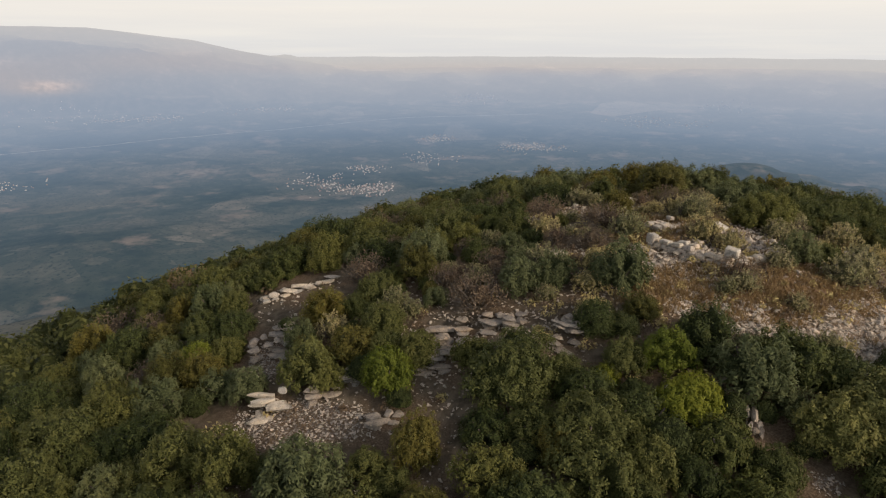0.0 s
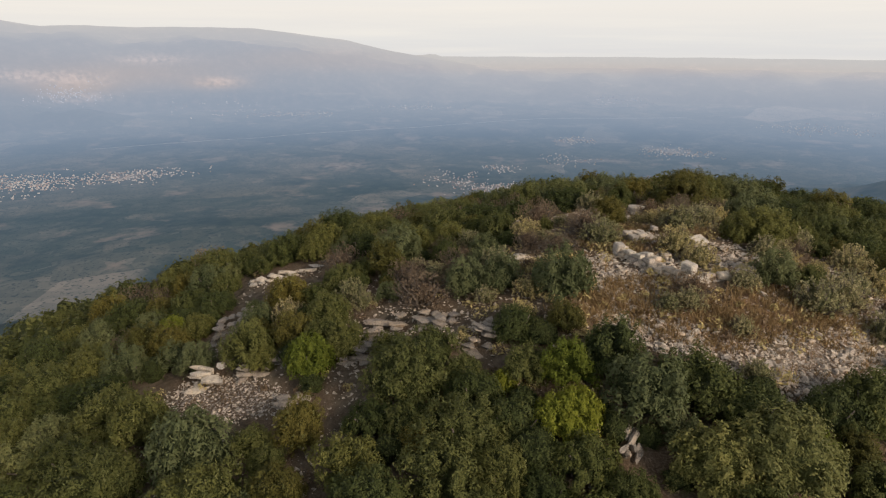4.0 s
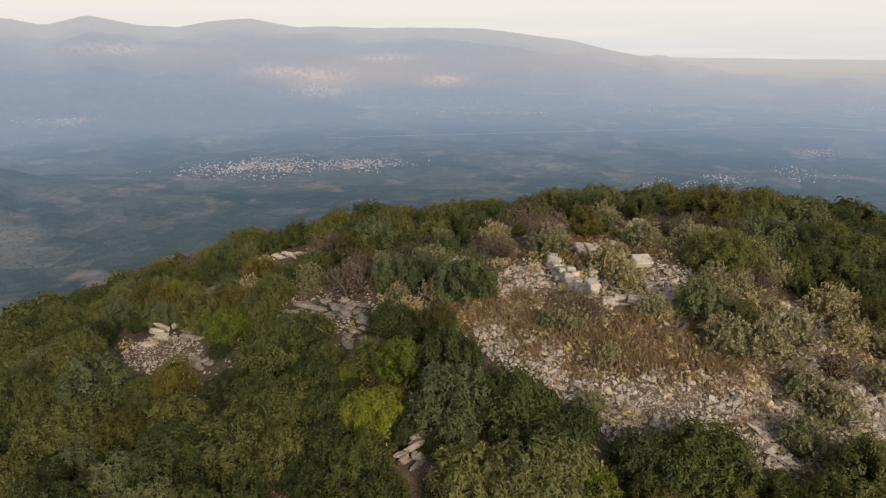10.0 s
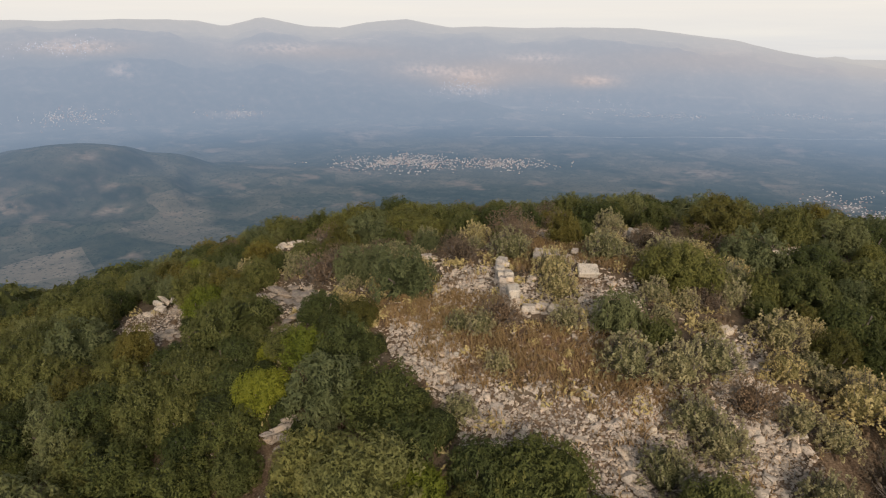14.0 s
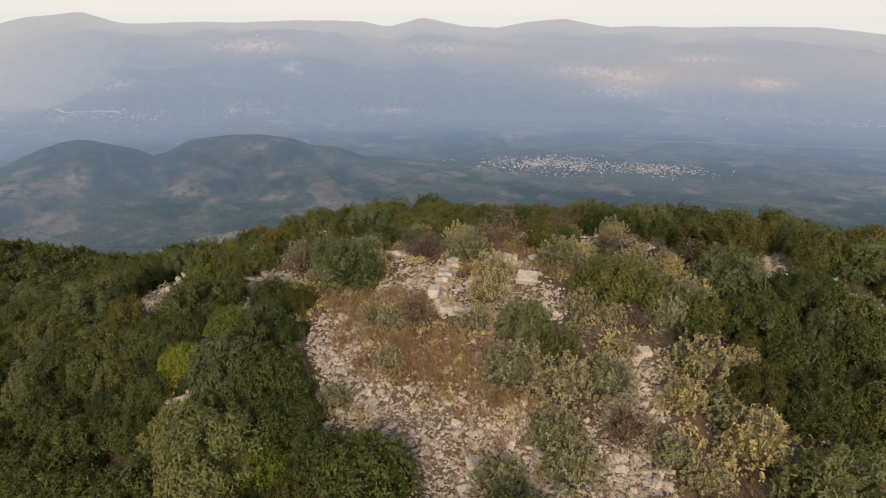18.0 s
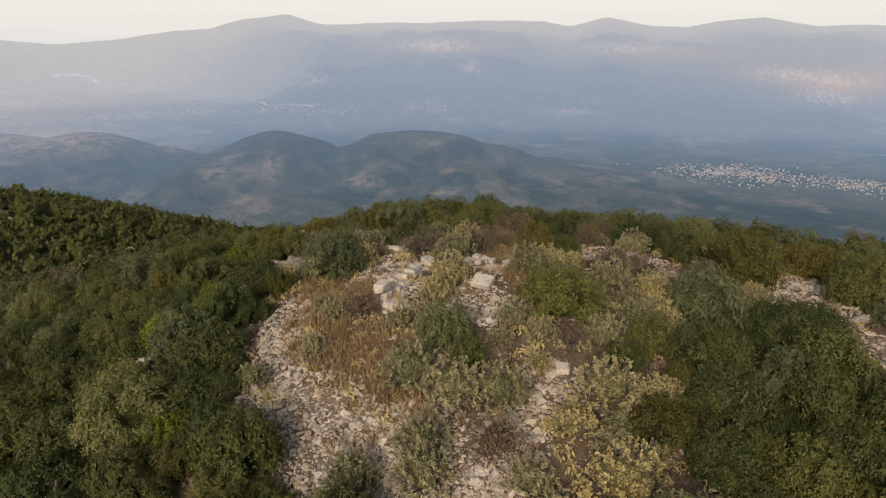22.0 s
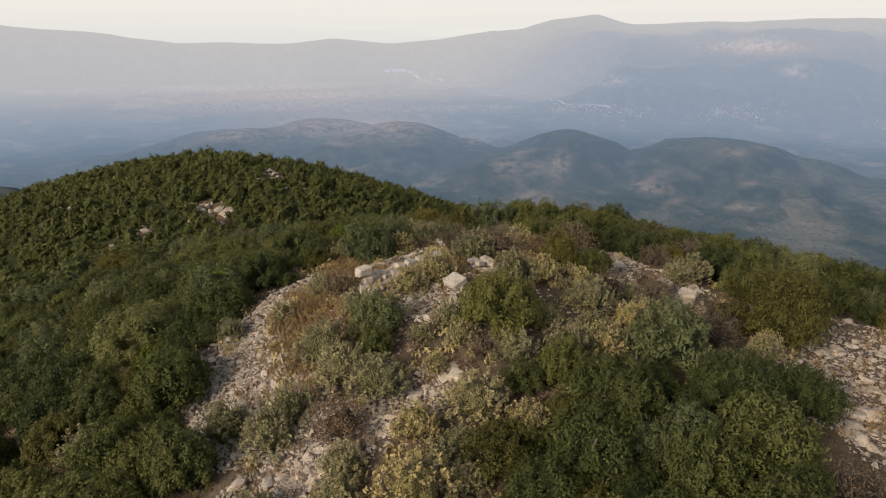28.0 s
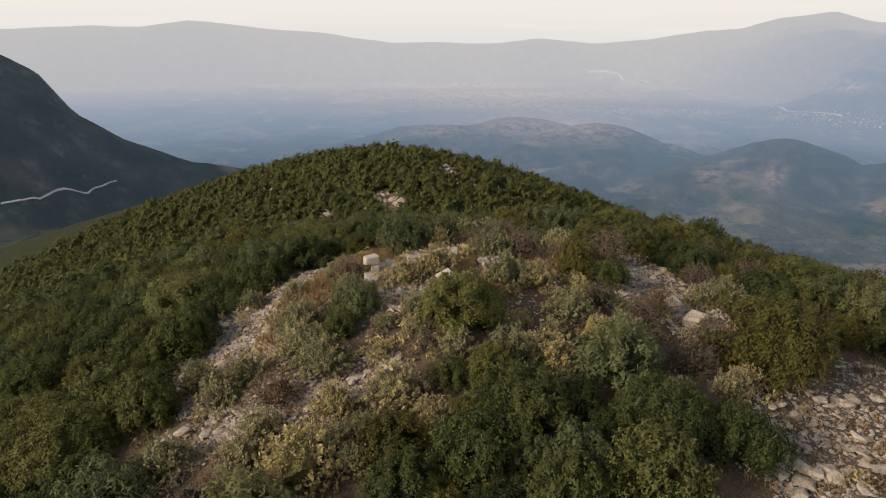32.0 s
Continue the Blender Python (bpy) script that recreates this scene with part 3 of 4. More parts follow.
def twig(p0, p1, r0, r1, sides=4, bends=3, rng=None, wander=0.08):
    """A tapered, slightly crooked stem."""
    p0, p1 = np.array(p0, float), np.array(p1, float)
    axis = unit(p1 - p0)
    a = unit(np.cross(axis, [0.31, 0.77, 0.55]))
    b = np.cross(axis, a)
    v, f = [], []
    for k in range(bends + 1):
        t = k / bends
        c = p0 + (p1 - p0) * t
        if rng is not None and 0 < k < bends:
            c = c + rng.normal(size=3) * wander * np.linalg.norm(p1 - p0)
        r = r0 + (r1 - r0) * t
        for i in range(sides):
            w = 2 * np.pi * i / sides
            v.append(c + r * (a * math.cos(w) + b * math.sin(w)))
        if k:
            o = (k - 1) * sides
            f += [(o + i, o + (i + 1) % sides, o + sides + (i + 1) % sides, o + sides + i) for i in range(sides)]
    return np.array(v), np.array(f)


def joined(parts):
    v, f, n = [], [], 0
    for pv, pf in parts:
        v.append(pv)
        f.append(pf + n)
        n += len(pv)
    return np.concatenate(v), np.concatenate(f)


def dome_lumps(rng, count, height, low=0.28, high=0.44, tall=1.0, core=0.74, spread=0.84):
    lumps = [(0, 0, 0.38 * height, core, height * 0.82)]
    for k in range(count):
        a = 2.399963 * k + rng.uniform(-0.4, 0.4)
        e = math.asin(np.clip((k + 0.5) / count + rng.uniform(-0.08, 0.08), 0.02, 0.99))
        q = rng.uniform(0.6, spread)
        lumps.append((q * math.cos(a) * math.cos(e), q * math.sin(a) * math.cos(e), height * (0.28 + 0.62 * math.sin(e) * rng.uniform(0.8, 1.12)), rng.uniform(low, high), tall * rng.uniform(0.8, 1.15)))
    return lumps


def sprigs_of(rng, count, height, low, high, lumpy=0.22, floor=-0.12):
    """Leafy sprigs over an uneven dome one metre in radius: centre, radius and the way it faces, for each."""
    k = np.arange(count)
    a = 2.399963 * k + rng.uniform(-0.45, 0.45, count)
    up = np.clip(floor + (1 - floor) * (k + 0.5) / count + rng.uniform(-0.06, 0.06, count), floor, 0.995)
    d = np.column_stack([np.cos(a) * np.sqrt(1 - up ** 2), np.sin(a) * np.sqrt(1 - up ** 2), up])
    swell = unit(rng.normal(size=(9, 3)) * (1, 1, 0.6) + (0, 0, 0.35))
    size = rng.uniform(-0.6, 1.0, 9)
    bulge = (np.exp(-((1 - d @ swell.T) / 0.16)) * size).sum(1)
    reach = 0.7 + lumpy * bulge + rng.uniform(-0.07, 0.07, count)
    c = d * reach[:, None] * (1, 1, height) * (1, 1, 0.82) + (0, 0, 0.2 * height)
    return c, rng.uniform(low, high, count), d


def sprig_leaves(rng, sprigs, each, length, width, tall=1.25, droop=0.55, lean=0.35):
    """A tuft of leaves round each sprig, denser towards its outer side."""
    c, r, d = sprigs
    i = np.repeat(np.arange(len(c)), each)
    v = unit(rng.normal(size=(len(i), 3)) + 0.75 * d[i] + (0, 0, 0.25))
    p = c[i] + v * r[i, None] * rng.uniform(0.55, 1.08, (len(i), 1)) * (1, 1, tall)
    keep = p[:, 2] > 0.02
    p, v, i = p[keep], v[keep], i[keep]
    return leaf_blades(rng, p, v + lean * d[i] + (0, 0, 0.15), length, width, 0.9, droop)


def crown_of(kind, rng, large):
    """Leaf vertices, leaf faces, heart vertices, heart faces, stem meshes, for a crown one metre in radius."""
    stems, tips = [], None
    if kind in ("dark", "green", "yellow", "olive", "young"):
        height = {"dark": 1.16, "green": 1.2, "yellow": 1.2, "olive": 1.3, "young": 1.3}[kind] * rng.uniform(0.88, 1.14)
        size = {"dark": 0.072, "green": 0.076, "yellow": 0.078, "olive": 0.07, "young": 0.08}[kind]
        count = int(rng.integers(64, 84) * (1.5 if large else 1.0))
        size *= 0.72 if large else 1.0
        sprigs = sprigs_of(rng, count, height, *((0.1, 0.17) if large else (0.12, 0.21)), 0.3)
        lv, lf = sprig_leaves(rng, sprigs, (6800 if large else 3900) // count, size, size * 0.48, 1.45)
        lumps = [(0, 0, 0.34 * height, 0.6, height)] + [(*c, r, 1.0) for c, r in zip(sprigs[0], sprigs[1])]
        hv, hf = blob(rng, lumps, 24, 13, 0.84)
        tips = shoots(rng, lumps[1:], 60 if large else 34, size * 0.9, 0.12)
    elif kind == "pale":
        sprigs = sprigs_of(rng, 40, 1.2, 0.14, 0.22, 0.3)
        lv, lf = sprig_leaves(rng, sprigs, 80, 0.1, 0.036, 1.9, 0.5, 0.1)
        lumps = [(0, 0, 0.34, 0.56, 1.0)] + [(*c, r, 1.0) for c, r in zip(sprigs[0], sprigs[1])]
        hv, hf = blob(rng, lumps, 16, 9, 0.8)
    elif kind == "sage":
        leaves = []
        for k in range(190):
            a, e, q = rng.uniform(0, 2 * np.pi), math.asin(rng.uniform(0.0, 1)), rng.uniform(0.62, 1.02)
            c = np.array([q * math.cos(a) * math.cos(e), q * math.sin(a) * math.cos(e), 0.12 + q * math.sin(e) * 1.05])
            stems.append(twig((c[0] * 0.3, c[1] * 0.3, 0.0), c, 0.012, 0.006, 3, 2, rng, 0.05))
            m = int(rng.integers(8, 13))
            d = unit(rng.normal(size=(m, 3)) * np.array([1, 1, 0.5]) + np.array([0, 0, 0.55]))
            at = c + d * 0.05 - np.array([0, 0, 1]) * rng.uniform(0, 0.14, (m, 1))
            leaves.append(leaf_quads(rng, at, np.cross(d, np.cross(np.array([0, 0, 1.0]), d)) + 1e-3, 0.095, 0.05, 0.5, 0.35))
        lv, lf = joined(leaves)
        lumps = dome_lumps(rng, 12, 0.95, 0.2, 0.32)
        hv, hf = blob(rng, lumps, 12, 6, 0.78)
    else:
        lumps = dome_lumps(rng, 14, 1.0, 0.2, 0.36)
        p, n = lump_points(rng, lumps, 1100, (0.5, 1.15))
        lv, lf = leaf_quads(rng, p, n, 0.07, 0.04, 0.6, 0.9)
        for k in range(90):
            d = unit(rng.normal(size=3) * np.array([1, 1, 0.7]) + np.array([0, 0, 0.5]))
            stems.append(twig(d * 0.2 * np.array([1, 1, 0]), d * rng.uniform(0.8, 1.15) + np.array([0, 0, 0.1]), 0.011, 0.004, 3, 3, rng, 0.06))
        hv, hf = blob(rng, lumps, 9, 5, 0.6)
    for k in range(6):
        a = 2.4 * k + rng.uniform(0, 0.8)
        q = rng.uniform(0.3, 0.6)
        stems.append(twig((0.06 * math.cos(a), 0.06 * math.sin(a), -0.25), (q * math.cos(a), q * math.sin(a), rng.uniform(0.5, 0.75)), 0.05, 0.018, 5, 3, rng, 0.07))
    return lv, lf, hv, hf, stems, tips


KINDS = {
    "dark": ("dense dark green kermes oak shrub on stony soil", "dark_oak_shrub", 6),
    "green": ("rounded mid-green mastic shrub with small leaves", "green_shrub", 6),
    "yellow": ("bright yellow-green spurge shrub with rounded crown", "yellow_shrub", 3),
    "olive": ("olive-yellow dense broad evergreen shrub", "olive_shrub", 2),
    "pale": ("pale grey-green shrub with feathery upright shoots", "feathery_shrub", 4),
    "sage": ("low sage bush with pale woolly yellowish leaf rosettes", "sage_bush", 6),
    "young": ("light green young oak shrub with soft leafy shoots", "young_shrub", 1),
    "twiggy": ("withered brownish shrub with bare grey twigs", "withered_shrub", 4),
}
YOUNG = {"dark": "green", "green": "young", "olive": "young", "yellow": "yellow", "young": "young"}
made = {}


def shrub(kind, variant, m, large=False):
    """A shrub of that kind at the pose m: built once for each variant, then copied."""
    if (kind, variant, large) in made:
        first = made[kind, variant, large]
        return copy_thing(first, m @ Matrix.Diagonal((*(1 / v for v in first.scale), 1)))
    rng = np.random.default_rng(hash_of(kind) * 31 + variant)
    label, name, _ = KINDS[kind]
    root = tagged(new(name), label, "shrub", "shrubs on the hilltop")
    lv, lf, hv, hf, stems, tips = crown_of(kind, rng, large)
    tv, tf = tips if tips else (np.zeros((0, 3)), np.zeros((0, 4), int))
    lf, hf, tf = split_quads(lf), split_quads(hf), split_quads(tf)
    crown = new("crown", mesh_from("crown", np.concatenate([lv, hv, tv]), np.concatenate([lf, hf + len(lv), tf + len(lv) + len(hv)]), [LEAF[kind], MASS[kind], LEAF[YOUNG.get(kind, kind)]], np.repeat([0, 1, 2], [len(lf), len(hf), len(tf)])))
    sv, sf = joined(stems)
    stem = new("stem", mesh_from("stem", sv, sf, [BARK]))
    crown.parent = stem.parent = root
    root.matrix_basis = m
    made[kind, variant, large] = root
    return root


def hash_of(word):
    return sum(ord(c) * (i + 3) for i, c in enumerate(word))


# Shrubs that stand out: x, y, radius.
SAGE_SPOTS_A = [
    (6.75, 14.9, 0.42), (5.95, 12.91, 0.31), (7.52, 14.02, 0.35), (8.87, 13.72, 0.52), (9.49, 14.23, 0.49),
    (9.84, 14.82, 0.49), (8.75, 18.39, 0.45), (8.78, 16.09, 0.31), (8.28, 15.83, 0.36), (6.57, 16.94, 0.51),
    (4.68, 16.06, 0.54), (10.34, 16.42, 0.52), (10.68, 17.12, 0.38), (10.75, 15.56, 0.35), (10.62, 13.38, 0.43),
    (11.9, 15.7, 0.61), (12.65, 16.46, 0.45), (11.31, 14.64, 0.36), (7.28, 11.36, 0.31), (7.22, 12.46, 0.28),
    (7.31, 18.39, 0.46), (9.43, 15.71, 0.23), (10.15, 10.05, 0.53), (4.44, 20.94, 0.46), (10.22, 12.46, 0.46),
    (10.15, 13.52, 0.45), (8.05, 21.27, 0.28), (6.3, 15.38, 0.44), (6.33, 13.04, 0.33), (0.81, 14.71, 0.41),
]
SAGE_SPOTS_B = [
    (6.32, 17.48, 0.4), (2.77, 17.09, 0.44), (-1.12, 14.27, 0.39), (11.81, 14.68, 0.36), (12.08, 13.53, 0.48),
    (4.8, 20.51, 0.37), (8.45, 21.07, 0.3), (-2.46, 13.55, 0.39), (1.29, 16.84, 0.45), (2.32, 14.59, 0.53),
    (9.02, 17.82, 0.45), (9.27, 16.97, 0.42),
]
TWIGGY_SPOTS = [
    (6.45, 13.45, 0.47), (9.14, 16.43, 0.38), (10.58, 14.43, 0.54), (-2.05, 22, 0.82), (4.11, 17.46, 0.41),
    (3.63, 15.49, 0.53), (2.02, 21.44, 0.69), (0.75, 13.72, 0.79), (6.74, 27.35, 0.61), (-0.67, 17.72, 0.52),
    (5.23, 19.76, 0.39), (4.28, 16.71, 0.55), (3.09, 20.43, 0.47), (3.03, 18.31, 0.71), (-1.95, 16.02, 0.76),
    (2.88, 16.15, 0.42), (0.07, 14.78, 0.48), (7.05, 20.73, 0.57), (6.93, 19.51, 0.45), (7.95, 20.45, 0.49),
    (6.64, 18.78, 0.43), (6.11, 19.74, 0.39),
]
PALE_SPOTS = [
    (3.86, 13.52, 0.81), (8.25, 14.53, 0.58), (-0.54, 16.25, 0.74), (1.92, 7.12, 0.53), (8.77, 19.39, 0.83),
    (2.18, 25.95, 0.68), (10.86, 19.34, 0.49), (10.95, 18.72, 0.34), (1.78, 14, 0.58), (1.09, 23.94, 0.67),
    (-2.28, 9.11, 0.86), (-4.04, 12.1, 0.51), (4.87, 25.88, 0.86), (2.48, 13.9, 0.56),
    (2.59, 22.94, 0.57), (-6.39, 13.91, 0.51), (-7.62, 13.37, 0.66), (-6.03, 16.09, 0.63),
]
GREEN_SPOTS_A = [
    (8.26, 16.71, 0.91), (8.94, 14.63, 0.33), (-2.75, 21.4, 0.85), (-2.3, 19.43, 0.82), (5.2, 29.34, 0.92),
    (10.25, 18.4, 0.85), (10.81, 20.26, 0.77), (9.59, 17.63, 0.44), (-3.3, 17.3, 0.6), (2.52, 27.17, 0.8),
    (11.52, 19.33, 0.61), (-2.21, 18.08, 0.73), (2.13, 22.22, 0.71), (-2.65, 23.24, 0.81), (9.61, 10.71, 0.4),
    (1.21, 10.79, 0.99), (3.21, 8.71, 0.51), (-1.31, 13.23, 0.58), (-2.77, 12.22, 0.69), (6.59, 25.8, 0.73),
    (-0.19, 21.75, 0.97), (-0.56, 12.13, 0.56), (11.07, 12.22, 0.56), (12.21, 11.42, 1.07),
    (6.38, 5.02, 0.89), (0.28, 18.81, 0.64), (-3.7, 9.62, 0.64), (-4.71, 10.24, 0.68), (-7.38, 11.48, 0.8),
]
GREEN_SPOTS_B = [
    (-7.57, 10.42, 0.77), (-5.5, 15.94, 0.5), (-11.76, 16.89, 0.95), (8.3, 24.08, 1), (12.59, 18.07, 0.61),
    (-1.56, 7.85, 0.99),
]
DARK_SPOTS_A = [
    (0.09, 26.81, 0.9), (3.11, 28.67, 0.81), (-4.05, 18.3, 0.7), (-2.02, 22.79, 0.62), (9.75, 21.2, 0.6),
    (11.13, 17.92, 0.73), (6.22, 10.71, 0.75), (8.31, 10.73, 0.61), (1.32, 8.14, 0.86), (0.87, 15.92, 0.46),
    (4.74, 11.2, 0.65), (9.85, 20.22, 0.81), (-4.5, 17.4, 0.6), (-3.46, 20.33, 1.04), (-3.88, 22.07, 0.86),
    (3.33, 9.79, 0.6), (2.98, 11.98, 0.52), (8.99, 11.1, 0.73), (3.87, 25.37, 0.8), (2.06, 28.4, 0.9),
    (10.11, 25.39, 0.95), (1.47, 18.13, 0.56), (4.9, 18.68, 0.47), (2.52, 10.3, 0.56), (9.72, 7.66, 0.87),
    (3.68, 21.7, 0.79), (13.68, 21.08, 1.32), (-7.76, 15.12, 0.63), (-9.26, 13.22, 0.92), (4.4, 9.1, 0.6),
]
DARK_SPOTS_B = [
    (5.9, 7.5, 0.8), (4.6, 7.9, 0.7), (7.9, 8.2, 0.8), (3.4, 7.6, 0.7), (7.2, 7.1, 0.8),
]
OLIVE_SPOTS = [
    (6.0, 25.0, 0.8), (4.91, 18, 0.51), (1.86, 9.21, 0.46), (4.68, 28.76, 0.77), (7.25, 21.77, 1),
    (-0.57, 15.51, 0.6), (-2.46, 24.93, 0.8), (-0.48, 9.54, 0.53), (-0.32, 8.28, 0.54), (-6.06, 12.87, 0.63),
    (8.33, 27.62, 1), (-9.92, 20.15, 0.92), (-8.24, 19.79, 0.78),
]
YELLOW_SPOTS = [
    (4.25, 9.9, 0.55),
    (-1.1, 11.54, 0.62), (2.93, 10.69, 0.29), (3.96, 9.83, 0.5), (7.71, 10.05, 0.49), (4.1, 10.94, 0.59),
    (-5.57, 13.54, 0.54),
]
YOUNG_SPOTS = [
    (6.35, 9.16, 0.73), (7.2, 9.33, 1.08),
]
NAMED = {"sage": SAGE_SPOTS_A + SAGE_SPOTS_B, "twiggy": TWIGGY_SPOTS, "pale": PALE_SPOTS, "green": GREEN_SPOTS_A + GREEN_SPOTS_B, "dark": DARK_SPOTS_A + DARK_SPOTS_B, "olive": OLIVE_SPOTS, "yellow": YELLOW_SPOTS, "young": YOUNG_SPOTS}
rng = np.random.default_rng(7)
taken = []


def plant(kind, x, y, r, squash=1.0):
    z = float(near_height(np.array(x), np.array(y))) - 0.04 * r
    s = r * rng.uniform(0.97, 1.08)
    m = Matrix.Translation((x, y, z)) @ pose(0, 0, 0, rng.uniform(-5, 5), rng.uniform(-5, 5), rng.uniform(0, 360)) @ Matrix.Diagonal((s, s, s * squash * rng.uniform(0.92, 1.1), 1))
    large = r > 0.8 and kind in YOUNG
    shrub(kind, int(rng.integers(2 if large else KINDS[kind][2])), m, large)
    taken.append((x, y, r))


for kind, places in NAMED.items():
    for x, y, r in places:
        plant(kind, x, y, r * (1.05 if kind == "sage" else 0.95 if kind == "twiggy" else 1.0), 1.15 if r < 0.7 else 1.0)

def shoulder_zone(x, y):
    """The dry stony shoulder below the ruin, with pale bushes."""
    return ((x - 1.8) / 3.2) ** 2 + ((y - 14.2) / 2.3) ** 2 < 1


def summit_zone(x, y):
    """The open stony top, where only low bushes grow."""
    return y > 11.8 and ((x - 7) / 4.6) ** 2 + ((y - 16.4) / 5.4) ** 2 < 1 and not (x > 9.3 and y > 16.6) and not (x < 4.3 and y < 14.2) or math.hypot(x - 4.5, y - 19.5) < 2.3


# Infill between them on the hilltop, and thickets beyond as one growth.
spots = []
for k in range(26000):
    a, q = rng.uniform(0, 2 * np.pi), 15.0 * math.sqrt(rng.uniform(0, 1))
    x, y, r = 5.0 + q * math.cos(a), 14.0 + q * math.sin(a), rng.uniform(0.4, 0.95)
    if clearance(x, y, OPEN + DRY) < 0.8 * r:
        continue
    summit, shoulder = summit_zone(x, y), shoulder_zone(x, y)
    if summit and k % 3:
        continue
    if summit:
        r *= 0.45
    elif shoulder:
        r *= 0.62
    elif math.hypot(x - 6.5, y - 18) < 6.5 and y > 15:
        r *= 0.78
    near = np.array(taken)
    if (np.hypot(near[:, 0] - x, near[:, 1] - y) < 0.55 * (near[:, 2] + r)).any():
        continue
    kind = rng.choice(["dark", "green", "olive", "pale", "sage", "twiggy", "yellow"], p=[0.02, 0.04, 0.0, 0.02, 0.7, 0.22, 0.0] if summit else [0.04, 0.08, 0.06, 0.2, 0.4, 0.22, 0.0] if shoulder else [0.2, 0.4, 0.15, 0.14, 0.0, 0.11, 0.0] if x < 1 or y > 17 else [0.36, 0.35, 0.1, 0.12, 0.0, 0.07, 0.0])
    plant(str(kind), x, y, r)
    if len(taken) > 840:
        break


def thicket(name, label, places, quads, leaf, heart, seed):
    """Many far shrubs grown into one: each a lumpy heart in a coat of leaf sprays."""
    rng = np.random.default_rng(seed)
    moulds = []
    for k in range(6):
        count = max(8, min(40, quads // 8))
        sprigs = sprigs_of(rng, count, rng.uniform(0.9, 1.2), 0.2, 0.32)
        lv, lf = sprig_leaves(rng, sprigs, quads // count, leaf, leaf * 0.7, 1.15, 0.3)
        hv, hf = blob(rng, [(0, 0, 0.36, 0.62, 1.0)] + [(*c, r, 1.0) for c, r in zip(sprigs[0], sprigs[1])], *heart, 0.9)
        hf = split_quads(hf)
        moulds.append((np.concatenate([lv, hv]), np.concatenate([lf, hf + len(lv)]), np.repeat([0, 1], [len(lf), len(hf)])))
    vs, fs, ss, n = [], [], [], 0
    zs = near_height(places[:, 0], places[:, 1])
    for (x, y, r), z in zip(places, zs):
        v, f, s = moulds[int(rng.integers(6))]
        a = rng.uniform(0, 2 * np.pi)
        c, d = math.cos(a), math.sin(a)
        w = np.stack([v[:, 0] * c - v[:, 1] * d, v[:, 0] * d + v[:, 1] * c, v[:, 2] * rng.uniform(0.95, 1.4)], 1) * r + (x, y, z - 0.08 * r)
        vs.append(w)
        fs.append(f + n)
        ss.append(s)
        n += len(v)
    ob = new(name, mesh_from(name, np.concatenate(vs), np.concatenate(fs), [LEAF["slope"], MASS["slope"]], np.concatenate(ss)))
    return tagged(ob, label, "shrubs", kind="stuff")


def scatter(count, sample, gap, rmin, rmax, seed, keep):
    rng = np.random.default_rng(seed)
    cell, grid, out = rmax * 2, {}, []
    for x, y in sample(rng, count):
        r = rng.uniform(rmin, rmax)
        if not keep(x, y, r):
            continue
        i, j = int(x // cell), int(y // cell)
        if any(math.hypot(x - u, y - v) < gap * (r + w) for a in (-1, 0, 1) for b in (-1, 0, 1) for u, v, w in grid.get((i + a, j + b), ())):
            continue
        grid.setdefault((i, j), []).append((x, y, r))
        out.append((x, y, r))
    return np.array(out)


fixed = np.array(taken)


def near_sample(rng, n):
    a, q = rng.uniform(0, 2 * np.pi, n), 31 * np.sqrt(rng.uniform(0, 1, n))
    return np.stack([4.5 + q * np.cos(a), 14 + q * np.sin(a)], 1)


def near_keep(x, y, r):
    return (np.hypot(fixed[:, 0] - x, fixed[:, 1] - y) > 0.5 * (fixed[:, 2] + r)).all() and clearance(x, y, OPEN + DRY) > 0.75 * r and not summit_zone(x, y) and not shoulder_zone(x, y)


places = scatter(20000, near_sample, 0.58, 0.3, 1.05, 11, near_keep)
close = np.hypot(places[:, 0] - 7, places[:, 1] - 13) < 17.5
thicket("hilltop_thicket", "dense evergreen maquis between the larger shrubs", places[close] * (1, 1, 0.78), 1000, 0.08, (10, 6), 12)
thicket("hillside_shrubs", "dense evergreen maquis shrubs covering the upper slope", places[~close], 200, 0.17, (10, 6), 15)


def ridge_sample(rng, n):
    a, q = np.radians(rng.uniform(74, 165, n)), np.sqrt(rng.uniform(26 ** 2, 165 ** 2, n))
    return np.stack([4.5 - q * np.sin(a), 14 + q * np.cos(a)], 1)


def ridge_keep(x, y, r):
    bald = float(inside(np.array(x), np.array(y), BALD)) > 0 or float(value_noise(np.array(x / 7.0), np.array(y / 7.0), 40)) > 0.955
    return not bald and math.hypot(x - 4.5, y - 14) > 30.5


places = scatter(20000, ridge_sample, 0.54, 0.7, 2.0, 13, ridge_keep)
thicket("ridge_shrubs", "dark green maquis covering the next rounded summit", places, 64, 0.24, (8, 5), 14)


# ---- stones and ruins ----
def stone_mesh(seed, flat=0.55, detail=14):
    """An angular limestone lump, about 1 m across."""
    rng = np.random.default_rng(seed)
    bm = bmesh.new()
    for k in range(detail):
        d = unit(rng.normal(size=3))
        bm.verts.new(d * rng.uniform(0.4, 0.56) * np.array([1.0, rng.uniform(0.65, 0.95), flat]))
    hull = bmesh.ops.convex_hull(bm, input=bm.verts)
    bmesh.ops.delete(bm, geom=[g for g in hull["geom_interior"] if isinstance(g, bmesh.types.BMVert)], context="VERTS")
    return bm


def stone_data(seed, flat, material, detail=14):
    bm = stone_mesh(seed, flat, detail)
    me = bpy.data.meshes.new("stone")
    bm.to_mesh(me)
    bm.free()
    me.materials.append(material)
    return me


